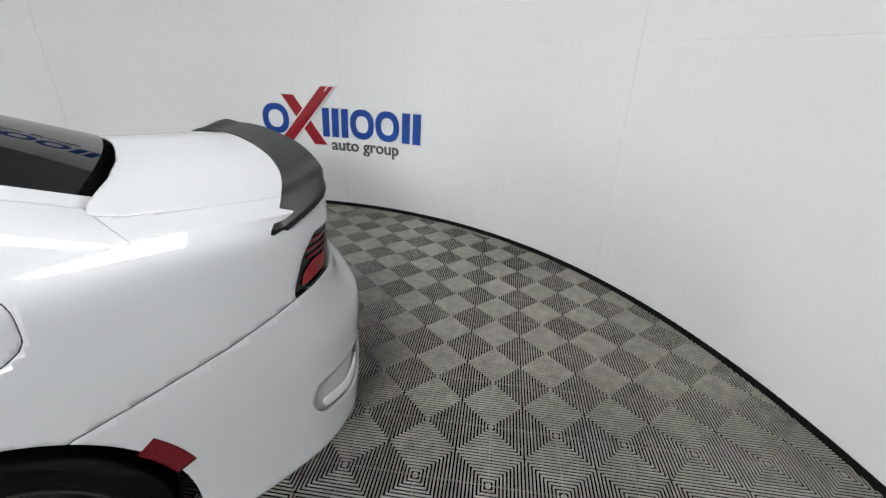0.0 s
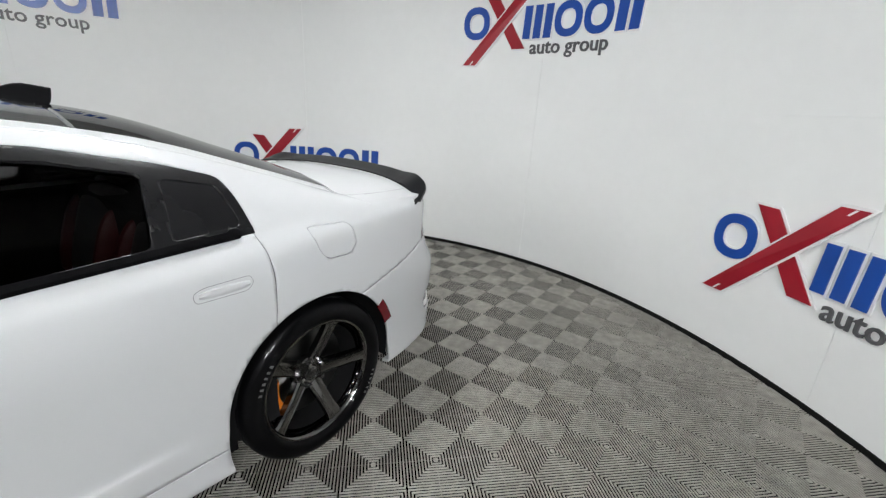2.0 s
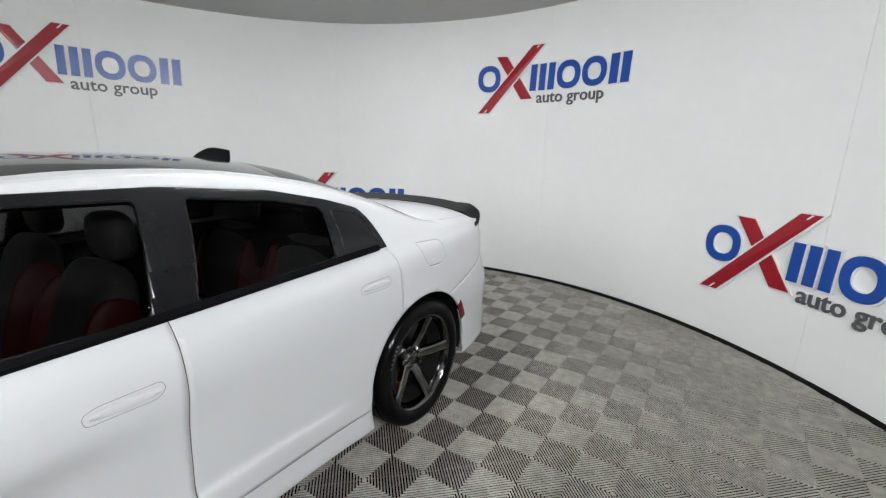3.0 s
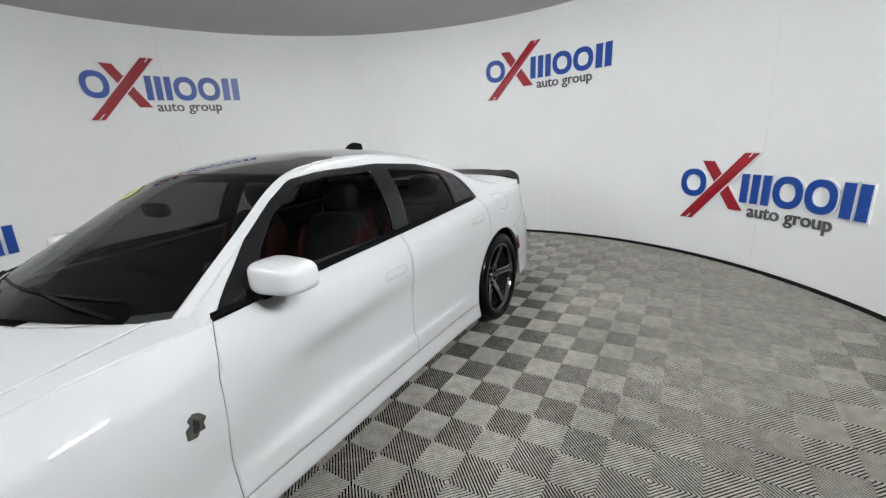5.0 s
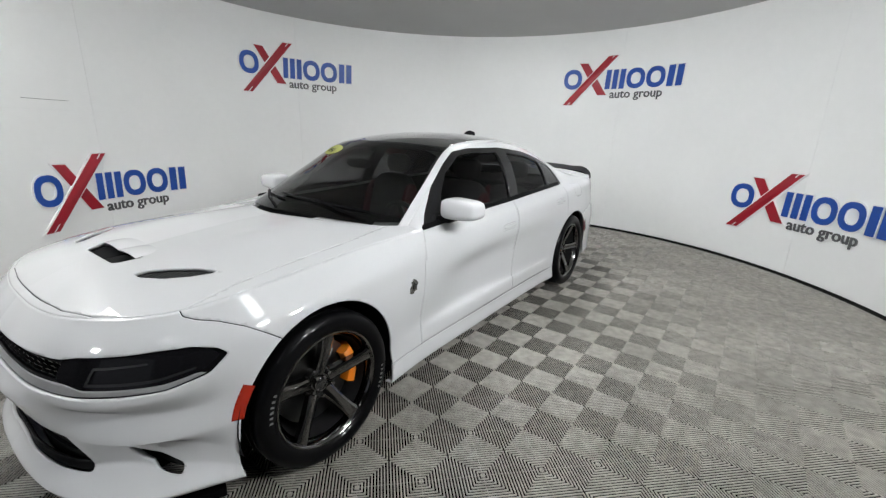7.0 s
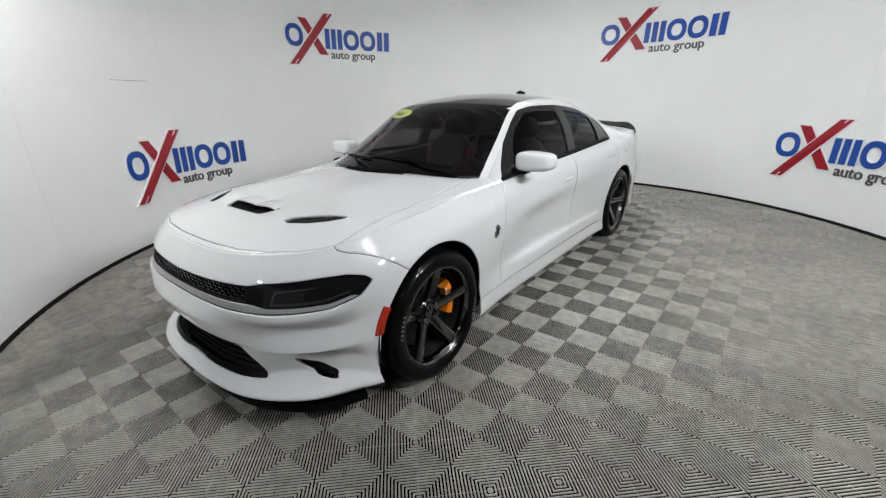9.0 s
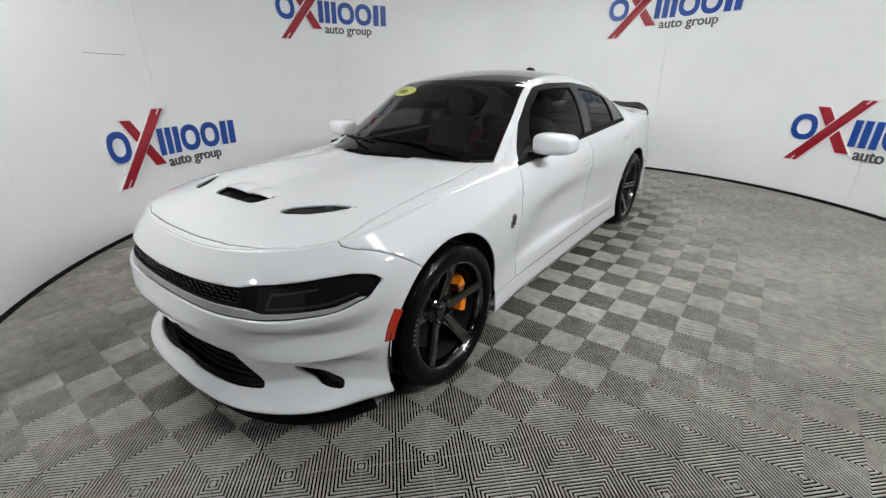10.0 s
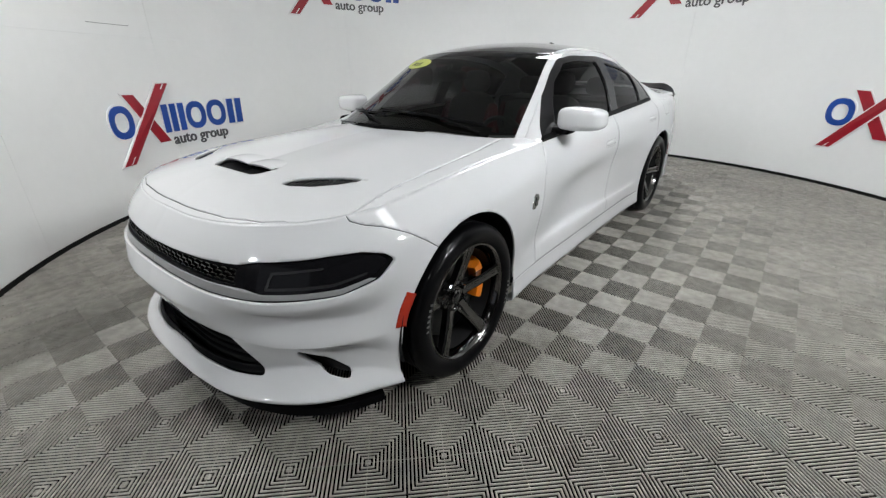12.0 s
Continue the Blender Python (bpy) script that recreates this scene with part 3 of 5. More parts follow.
# a dark tray behind the openings
bm = sheet(shell, S_NOSE, lin(0.6, 7.8, 50), (shift(SEAM_FENDER, -0.06), within(d_band, 0.02)), both=True, offset=0.045)
panel("grille_backing", bm, M_CABIN, bumper, "", 0)
bm = sheet(shell, S_NOSE, lin(0.6, 7.8, 50), (shift(SEAM_FENDER, -0.06), lambda p: max(-d_low(p), -d_pocket(p)) + 0.02), both=True, offset=0.06)
panel("intake_backing", bm, M_CABIN, bumper, "", 0)
bm = sheet(shell, lin(0, s_of(2.13), 50), lin(0.6, 6.0, 50), (within(away([(-0.56, 0.250), (0.56, 0.250), (0.535, 0.275), (-0.535, 0.275)], key=wrap), 0.002),), both=True, offset=0.012)
panel("lower_lip", bm, M_SATIN, bumper, "", 0.01)

# grey trim under the lamps and the black surround of grille and lamps
bm = sheet(shell, S_NOSE, lin(4.6, 8, 60), (shift(SEAM_FENDER, -0.02), within(d_band, 0.003), d_head, d_grille), both=True, offset=0.014)
panel("lamp_surround", bm, M_SATIN, bumper, "black surround of grille and headlamps", 0.012)
bm = sheet(shell, S_NOSE, lin(4.6, 8, 60), (within(away(rounded([(-0.01, 0.623), (0.57, 0.617), (0.86, 0.625), (0.98, 0.658), (0.95, 0.662), (0.86, 0.643), (0.62, 0.637), (0.56, 0.650), (-0.01, 0.650)], 0.006), key=wrap)),), offset=0.010)
panel("lamp_trim", bm, M_SILVER, bumper, "grey strip under the headlamp", 0.01, 2)

for side in (1, -1):
    lamp = new("headlamp")
    lamp.parent = car
    tagged(lamp, "smoked black headlamp with a grey light guide")
    bm = sheet(shell, S_NOSE, lin(4.6, 8, 60), (within(d_head, 0.001),), offset=0.012)
    if side < 0:
        bmesh.ops.scale(bm, vec=(1, -1, 1), verts=bm.verts)
    part("lens", outward(bm), M_SMOKE, lamp)
    for pts in ([(0.63, 0.650), (0.84, 0.655), (0.95, 0.678), (0.95, 0.685), (0.84, 0.664), (0.635, 0.659)], [(0.655, 0.700), (0.82, 0.712), (0.82, 0.718), (0.655, 0.707)], [(0.63, 0.650), (0.64, 0.650), (0.664, 0.707), (0.655, 0.707)]):
        bm = sheet(shell, S_NOSE, lin(4.6, 8, 90), (within(away(pts, key=wrap), 0.0005),), offset=0.009)
        if side < 0:
            bmesh.ops.scale(bm, vec=(1, -1, 1), verts=bm.verts)
        part("light_guide", outward(bm), M_GUIDE, lamp)


def shell_y(y, z):
    """The front shell at a given y and z."""
    s = y * 1.02
    for _ in range(40):
        p = shell(s, 4)
        s += (y - p.y) * 0.7
        s = max(0.0, s)
    lo, hi = 1.0, 8.0
    for _ in range(40):
        m = (lo + hi) / 2
        if shell(s, m).z < z:
            lo = m
        else:
            hi = m
    for _ in range(6):
        p = shell(s, lo)
        s = max(0.0, s + (y - p.y) * 0.7)
    return shell(s, lo)


# grille mesh: slanted cells of thin bars
grille = new("grille")
grille.parent = car
tagged(grille, "black mesh grille of small honeycomb cells")
for row in range(4):
    bm = bmesh.new()
    z = 0.664 + row * 0.0122
    prev = None
    for k in range(-27, 28):
        y = k * 0.0205
        if d_grille(shell_y(abs(y), z)) > 0.002:
            prev = None
            continue
        c = shell_y(abs(y), z)
        c = Vector((c.x - 0.022, y, z + (0.0035 if (k + row) % 2 else -0.0035)))
        if prev is not None:
            a, b = prev, c
            vs = [bm.verts.new(q) for q in (a + Vector((0, 0, 0.0026)), a + Vector((0, 0, -0.0026)), b + Vector((0, 0, -0.0026)), b + Vector((0, 0, 0.0026)))]
            ws = [bm.verts.new(q.co - Vector((0.012, 0, 0))) for q in vs]
            for i in range(4):
                bm.faces.new((vs[i], vs[(i + 1) % 4], ws[(i + 1) % 4], ws[i]))
            bm.faces.new(vs)
            if (k + row) % 2:
                up = [bm.verts.new(q) for q in (c + Vector((0.0005, -0.002, 0)), c + Vector((0.0005, 0.002, 0)), c + Vector((0.0005, 0.002, 0.009)), c + Vector((0.0005, -0.002, 0.009)))]
                uw = [bm.verts.new(q.co - Vector((0.012, 0, 0))) for q in up]
                for i in range(4):
                    bm.faces.new((up[i], up[(i + 1) % 4], uw[(i + 1) % 4], uw[i]))
                bm.faces.new(up)
        prev = c
    if bm.faces:
        bmesh.ops.recalc_face_normals(bm, faces=bm.faces)
        part("bar", bm, M_BLACK, grille, smooth=False)
    else:
        bm.free()
for row in range(6):
    bm = bmesh.new()
    z = 0.285 + row * 0.03
    prev = None
    for k in range(-30, 31):
        y = k * 0.02
        if d_low(shell_y(abs(y), z)) > -0.004:
            prev = None
            continue
        c = shell_y(abs(y), z)
        c = Vector((c.x - 0.045, y, z))
        if prev is not None:
            vs = [bm.verts.new(q) for q in (prev + Vector((0, 0, 0.003)), prev - Vector((0, 0, 0.003)), c - Vector((0, 0, 0.003)), c + Vector((0, 0, 0.003)))]
            ws = [bm.verts.new(q.co - Vector((0.012, 0, 0))) for q in vs]
            for i in range(4):
                bm.faces.new((vs[i], vs[(i + 1) % 4], ws[(i + 1) % 4], ws[i]))
            bm.faces.new(vs)
        prev = c
    if bm.faces:
        bmesh.ops.recalc_face_normals(bm, faces=bm.faces)
        part("lower_bar", bm, M_SATIN, grille, smooth=False)
    else:
        bm.free()

# black splitter under the chin
bm = bmesh.new()
ring_a, ring_b = [], []
for k in range(-40, 41):
    s = abs(k) / 40 * s_of(2.0)
    p, n = plan_at(s), _normal(s)
    if s < 1e-6:
        n = np.array((1.0, 0))
    sg = 1 if k >= 0 else -1
    q = p - n * 0.055
    q2 = p - n * 0.20
    ring_a.append([bm.verts.new((q[0], sg * q[1], z)) for z in (0.085, 0.122)])
    ring_b.append([bm.verts.new((q2[0], sg * max(q2[1], 0), z)) for z in (0.085, 0.122)])
for k in range(80):
    for f in ((ring_a[k][0], ring_a[k + 1][0], ring_a[k + 1][1], ring_a[k][1]), (ring_a[k][1], ring_a[k + 1][1], ring_b[k + 1][1], ring_b[k][1]), (ring_a[k][0], ring_b[k][0], ring_b[k + 1][0], ring_a[k + 1][0])):
        try:
            bm.faces.new(f)
        except ValueError:
            pass
bmesh.ops.recalc_face_normals(bm, faces=bm.faces)
part("splitter", bm, M_SATIN, car, "matt black chin splitter")

S_HOOD = lin(0.0, 1.1, 64) + lin(1.1, s_of(0.66), 56)[1:]
V_HOOD = lin(0, 1, 60)
# height of the hood above any place in the plan
_b = sheet(hood_surface, S_HOOD, V_HOOD)
HOOD_TREE = BVHTree.FromBMesh(_b)
_b.free()


def hood_z(x, y):
    hit = HOOD_TREE.ray_cast(Vector((x, max(abs(y), 1e-4), 3)), Vector((0, 0, -1)))[0]
    return hit.z if hit else 0.9


# hood line in plan
HOOD = [(0.86, 0.655), (1.2, 0.685), (1.6, 0.715), (1.83, 0.728), (1.93, 0.737), (2.005, 0.738), (2.060, 0.708), (2.13, 0.648), (2.205, 0.535), (2.253, 0.38), (2.272, 0.2), (2.277, 0.1), (2.278, 0.0), (2.278, -0.01),
        (1.20, -0.02), (1.20, 0.0), (1.185, 0.15), (1.13, 0.32), (1.04, 0.47), (0.93, 0.58)]
d_hood = away(HOOD, 0, 1)
SCOOP = rounded([(2.035, 0.175), (2.035, -0.175), (1.93, -0.215), (1.93, 0.215)], 0.03)
VENT = rounded([(2.025, 0.360), (2.020, 0.410), (1.972, 0.490), (1.897, 0.555), (1.793, 0.612), (1.845, 0.510), (1.92, 0.425), (1.975, 0.372)], 0.008)
d_scoop, d_vent = away(SCOOP, 0, 1), away(VENT, 0, 1)
bm = sheet(hood_surface, S_HOOD, V_HOOD, (within(d_hood, -G), d_scoop, d_vent), both=True)
hood = panel("hood", bm, M_PAINT, car, "white hood with a scoop and two louvred vents", 0.012)[0]
bm = sheet(hood_surface, S_HOOD, V_HOOD, (within(d_scoop, 0.02),), both=True, offset=0.035)
panel("scoop_floor", bm, M_CABIN, hood, "", 0)
# raised lip behind the scoop
bm = bmesh.new()
rows_ = []
for k in range(-14, 15):
    y = k / 14 * 0.20
    base = Vector((1.93, y, hood_z(1.93, y)))
    lift = 0.010 * (1 - (abs(k) / 14) ** 4)
    rows_.append([bm.verts.new((x, y, z)) for x, z in ((1.80, base.z + 0.006), (1.88, base.z + 0.004 + lift * 0.7), (1.945, base.z + lift), (1.960, base.z + lift - 0.004), (1.955, base.z + lift - 0.012), (1.90, base.z - 0.02))])
for k in range(28):
    for j in range(5):
        bm.faces.new((rows_[k][j], rows_[k + 1][j], rows_[k + 1][j + 1], rows_[k][j + 1]))
bmesh.ops.recalc_face_normals(bm, faces=bm.faces)
part("scoop_lip", bm, M_PAINT, hood)
bm = sheet(hood_surface, S_HOOD, V_HOOD, (within(d_scoop, -0.012),), both=True, offset=0.018)
panel("scoop_mesh", bm, M_SATIN, hood, "", 0.003)
for side in (1, -1):
    vent = new("vent")
    vent.parent = hood
    bm = sheet(hood_surface, S_HOOD, V_HOOD, (within(d_vent, 0.012),), offset=0.022)
    if side < 0:
        bmesh.ops.scale(bm, vec=(1, -1, 1), verts=bm.verts)
    part("vent_tray", outward(bm), M_CABIN, vent)
    for k in range(13):
        y = 0.382 + k * 0.0175
        seg = [x for x in lin(1.78, 2.04, 90) if d_vent(Vector((x, y, 0))) < -0.003 and d_vent(Vector((x, y + 0.007, 0))) < -0.001 and d_vent(Vector((x, y - 0.005, 0))) < -0.001]
        if len(seg) < 3:
            continue
        bm = bmesh.new()
        ends = []
        for x in (seg[0], seg[-1]):
            p = Vector((x, y, hood_z(x, y)))
            ends.append([bm.verts.new((x, side * (y + dy), p.z + dz)) for dy, dz in ((-0.005, -0.010), (0.002, -0.011), (0.006, -0.021), (-0.001, -0.020))])
        for j in range(4):
            bm.faces.new((ends[0][j], ends[0][(j + 1) % 4], ends[1][(j + 1) % 4], ends[1][j]))
        bm.faces.new(ends[0])
        bm.faces.new(ends[1])
        bmesh.ops.recalc_face_normals(bm, faces=bm.faces)
        part("louvre", bm, M_LOUVRE, vent, smooth=False)

# the nose between the hood line and the bumper top belongs to the bumper
bm = sheet(hood_surface, S_HOOD, V_HOOD, (shift(d_hood, -G), lambda p: p.x - 1.5, shift(SEAM_FENDER, -G)), both=True)
panel("nose_top", bm, M_PAINT, bumper, "", 0.012)

# front wings
S_FEN = lin(s_of(2.2), s_of(0.70), 150)
bm = sheet(shell, S_FEN, lin(0, 8, 72), (minus(SEAM_FENDER, -G), shift(SEAM_DOOR, -G), front_arch, shift(SILL, -G)))
sheet(hood_surface, S_HOOD, V_HOOD, (shift(d_hood, -G), minus(SEAM_FENDER, -G), lambda p: p.y - 0.3, lambda p: p.x - 1.150 + 0.42 * (p.y / 0.735) ** 2), into=bm)
bmesh.ops.remove_doubles(bm, verts=bm.verts, dist=0.0006)
wings = panel("front_wing", bm, M_PAINT, car, "", 0.010, 2)

# doors
bm = sheet(shell, lin(s_of(0.86), s_of(-0.35), 50), W_ALL, (minus(SEAM_DOOR, -G), shift(SEAM_MID, -G), shift(SILL, -G)))
front_doors = panel("front_door", bm, M_PAINT, car, "", 0.010, 2)
bm = sheet(shell, lin(s_of(-0.22), s_of(-1.45), 60), W_ALL, (minus(SEAM_MID, -G), shift(SEAM_REAR, -G), shift(SILL, -G), rear_arch))
rear_doors = panel("rear_door", bm, M_PAINT, car, "", 0.010, 2)
# sills
bm = sheet(shell, lin(s_of(1.25), s_of(-1.25), 90), lin(0, 4, 24), (minus(SILL, -G), front_arch, rear_arch))
panel("sill", bm, M_PAINT, car, "flared white side sill", 0.012, 2)

# added dark strips just behind the shut lines, in place of the gaps' shade
def seal(f, s0, s1, n, trims=()):
    strip = sheet(shell, lin(s0, s1, n), W_ALL, (lambda p: f(p) + 0.005, lambda p: 0.005 - f(p)) + trims, offset=0.0035)
    panel("seal", strip, M_CABIN, car, "", 0, 2)


seal(SEAM_DOOR, s_of(0.92), s_of(0.70), 12, (shift(SILL, 0.0),))
seal(SEAM_MID, s_of(-0.22), s_of(-0.38), 10, (shift(SILL, 0.0),))
seal(SEAM_REAR, s_of(-1.20), s_of(-1.38), 10, (rear_arch,))
seal(SEAM_FENDER, s_of(2.10), s_of(1.66), 40, (front_arch,))
seal(SEAM_TAIL, s_of(-1.60), s_of(-2.40), 40, (rear_arch,))
# the same dark strip under the hood line, shade as colour
bm = sheet(hood_surface, S_HOOD, V_HOOD, (lambda p: d_hood(p) + 0.005, lambda p: 0.005 - d_hood(p), lambda p: p.x - 0.95), both=True, offset=0.0035)
panel("hood_seal", bm, M_CABIN, car, "", 0)

# rear quarters, with the fuel flap cut out on the driver's side
FUEL = rounded([(-1.488, 1.028), (-1.508, 0.938), (-1.538, 0.902), (-1.655, 0.896), (-1.702, 0.93), (-1.698, 0.995), (-1.68, 1.02)], 0.02)
d_fuel = away(FUEL, 0, 2)
TAILX = rounded([(-2.215, 0.822), (-2.255, 0.835), (-2.42, 0.845), (-2.75, 0.85), (-2.75, 0.99), (-2.42, 0.99), (-2.315, 0.985), (-2.262, 0.935), (-2.225, 0.86)], 0.012)
d_tail = away(TAILX, 0, 2)
S_REAR = lin(s_of(-1.0), TOTAL, 200)
# the stations of the shoulder edge, shared by the panels that meet along it
EDGE_X = []
for _s in S_REAR:
    _x = shell(_s, 8).x
    if not EDGE_X or _x < EDGE_X[-1] - 1e-4:
        EDGE_X.append(_x)
UU = lin(0, 4, 110)


def u_at(x):
    lo, hi = 0.0, 4.0
    for _ in range(40):
        m = (lo + hi) / 2
        if float(belt_x(m)[0]) > x:
            lo = m
        else:
            hi = m
    return (lo + hi) / 2


U_SIDE = lin(0, u_at(-1.25), 84)[:-1] + [u_at(x) for x in EDGE_X if -1.9 < x < -1.245] + [4.0]
SURROUND = rounded([(0.785, 0.956), (0.62, 1.075), (0.42, 1.235), (0.20, 1.355), (0.02, 1.375), (-0.40, 1.375), (-0.80, 1.338), (-1.08, 1.278), (-1.265, 1.222), (-1.285, 1.16), (-1.300, 1.026), (-0.85, 1.004), (-0.3, 0.978), (0.3, 0.954)], 0.03)
d_sur = away(SURROUND)
W_CAB = lin(0, 1, 40)
X_DECK = [x for x in EDGE_X[::-1] if x < -1.6]
LID = [(-1.70, 0.60), (-1.90, 0.675), (-2.1, 0.69), (-2.35, 0.69), (-2.6, 0.69), (-2.6, -0.01), (-1.70, -0.01)]
d_lid = away(LID, 0, 1)
behind = lambda p: p.x - float(np.interp(p.y, (0, 0.2, 0.4, 0.60, 0.70, 0.82), (-1.910, -1.905, -1.880, -1.827, -1.83, -1.86)))
for side in (1, -1):
    trims = (minus(SEAM_REAR, -G), shift(SEAM_TAIL, -G), rear_arch, d_tail, shift(SILL, -G)) + ((shift(d_fuel, -0.0012),) if side > 0 else ())
    bm = sheet(shell, S_REAR, lin(0, 8, 80), trims)
    sheet(cabin_side, U_SIDE, W_CAB, (d_sur,), into=bm)
    sheet(deck_surface, X_DECK, lin(0, 1, 50), (minus(behind, -G), shift(d_lid, -0.0002)), into=bm)
    bmesh.ops.remove_doubles(bm, verts=bm.verts, dist=0.0013)
    if side < 0:
        bmesh.ops.scale(bm, vec=(1, -1, 1), verts=bm.verts)
    quarter = panel("rear_quarter", bm, M_PAINT, car, "white rear quarter with roof rail and pillar", 0.010)[0]
    if side > 0:
        bm = sheet(shell, S_REAR, lin(4, 8, 50), (within(d_fuel, -0.0012),), offset=0.0005)
        panel("fuel_flap", bm, M_PAINT, quarter, "white fuel flap flush with the quarter panel", 0.01)
        bm = sheet(shell, S_REAR, lin(4, 8, 50), (within(d_fuel, 0.02),), offset=0.014)
        panel("flap_recess", bm, M_CABIN, quarter, "", 0)
# rear bumper
DIFF = rounded([(-0.62, 0.20), (0.62, 0.20), (0.56, 0.40), (-0.56, 0.40)], 0.03)
BPOCK = rounded([(0.60, 0.39), (0.72, 0.370), (0.83, 0.395), (0.865, 0.45), (0.845, 0.515), (0.60, 0.54)], 0.02)


def wrap_rear(p):
    return 0.9 * math.atan2(p[1], -1.6 - p[0]), p[2]


d_diff, d_bp = away(DIFF, 1, 2), away(BPOCK, key=wrap_rear)
rear_only = lambda f: (lambda p: f(p) if p.x < -2.0 else 1.0)
bm = sheet(shell, S_REAR, lin(0, 8, 60), (minus(SEAM_TAIL, -G), rear_arch, d_tail, rear_only(d_diff), rear_only(d_bp)), both=True)
rear_bumper = panel("rear_bumper", bm, M_PAINT, car, "", 0.014)[0]
bm = sheet(shell, S_REAR, lin(0.6, 8, 50), (lambda p: -2.0 - p.x, within(d_diff, 0.015)), both=True, offset=0.03)
panel("diffuser", bm, M_SATIN, rear_bumper, "", 0)
bm = sheet(shell, S_REAR, lin(0.6, 8, 50), (lambda p: -2.0 - p.x, within(away([(0.62, 0.405), (0.72, 0.385), (0.815, 0.405), (0.825, 0.440), (0.73, 0.425), (0.62, 0.45)], key=wrap_rear), 0.001)), offset=0.010)
_pk = sheet(shell, S_REAR, lin(0.6, 8, 50), (lambda p: -2.0 - p.x, within(d_bp, 0.006)), offset=0.022)
panel("bumper_recess", _pk, M_PAINT, rear_bumper, "", 0, 2)
panel("reflector", bm, M_WHITE, rear_bumper, "pale reflector in the bumper recess", 0.006, 2)

# tail lamps
for side in (1, -1):
    tail = new("tail_lamp")
    tail.parent = car
    tagged(tail, "dark tail lamp with a red lower lens")
    def cut(trim, mat, name, off):
        b = sheet(shell, S_REAR, lin(5, 8, 60), (within(d_tail, 0.001), lambda p: p.y - 0.0) + trim, offset=off)
        if side < 0:
            bmesh.ops.scale(b, vec=(1, -1, 1), verts=b.verts)
        part(name, outward(b), mat, tail)
    cut((), M_SMOKE, "housing", 0.010)
    inner = away(rounded([(-2.245, 0.845), (-2.29, 0.852), (-2.35, 0.86), (-2.36, 0.905), (-2.30, 0.905), (-2.262, 0.885)], 0.01), 0, 2)
    cut((within(inner),), M_REDLENS, "lens", 0.006)
    for q in range(3):
        strip = away([(-2.275, 0.915 + q * 0.02), (-2.40, 0.915 + q * 0.02), (-2.40, 0.925 + q * 0.02), (-2.28, 0.925 + q * 0.02)], 0, 2)
        cut((within(strip),), M_REDDARK, "light_strip", 0.006)

# deck lid and the tops of the rear quarters
bm = sheet(deck_surface, X_DECK, lin(0, 1, 50), (minus(behind, -G), within(d_lid, -0.0002)), both=True)
panel("deck_lid", bm, M_PAINT, car, "", 0.012)

# ---------------------------------------------------------------- the car: cabin shell and glass
UF, WF = lin(0.0, 3.3, 160), lin(0, 1, 60)
GLASS_F = rounded([(0.60, 1.015), (0.50, 1.115), (0.36, 1.232), (0.165, 1.332), (0.02, 1.345), (-0.325, 1.340), (-0.262, 1.018)], 0.02)
GLASS_R = rounded([(-0.395, 1.024), (-0.470, 1.335), (-0.80, 1.300), (-1.02, 1.252), (-1.00, 1.180), (-0.975, 1.052)], 0.02)
QUARTER = rounded([(-1.035, 1.060), (-1.065, 1.235), (-1.235, 1.200), (-1.262, 1.070)], 0.02)
d_gf, d_gr, d_q = away(GLASS_F), away(GLASS_R), away(QUARTER)
bm = sheet(cabin_side, UF, WF, (within(d_sur, -0.001), d_gf, d_gr, d_q))
panel("window_frame", bm, M_FRAME, car, "black window surround and pillar", 0.024, 2)
bm = sheet(cabin_side, UF, WF, (within(d_gf, 0.004),), offset=0.010)
panel("side_glass", bm, M_GLASS, car, "tinted side window", 0, 2)
bm = sheet(cabin_side, UF, WF, (within(d_gr, 0.004),), offset=0.010)
panel("side_glass", bm, M_GLASS, car, "tinted side window", 0, 2)
bm = sheet(cabin_side, UF, WF, (within(d_q, 0.004),), offset=0.003)
panel("quarter_glass", bm, M_FRAME, car, "black quarter window", 0.006, 2)
# belt strip under the windows
bm = bmesh.new()
prev = None
for k in range(61):
    u = 0.08 + (3.12 - 0.08) * k / 60
    p = cabin_side(u, 0.0)
    ringv = [bm.verts.new(p + Vector(d)) for d in ((0, 0.004, -0.006), (0, 0.008, 0.008), (0, -0.006, 0.024), (0, -0.012, 0.0))]
    if prev:
        for j in range(4):
            bm.faces.new((prev[j], prev[(j + 1) % 4], ringv[(j + 1) % 4], ringv[j]))
    else:
        bm.faces.new(ringv)
    prev = ringv
bm.faces.new(prev)
panel("belt_strip", bm, M_SATIN, car, "", 0, 2)

# rail corner strips, windscreen, roof, rear window
W_TOP, R_TOP = 1.03, 2.72
u_of = {}


def top_u(u, v):
    p = top_surface(u, v)
    u_of[(round(p.x, 6), round(p.y, 6), round(p.z, 6))] = (u, v)
    return p


def uv(p):
    return u_of.get((round(p.x, 6), round(p.y, 6), round(p.z, 6)), (0, 0))


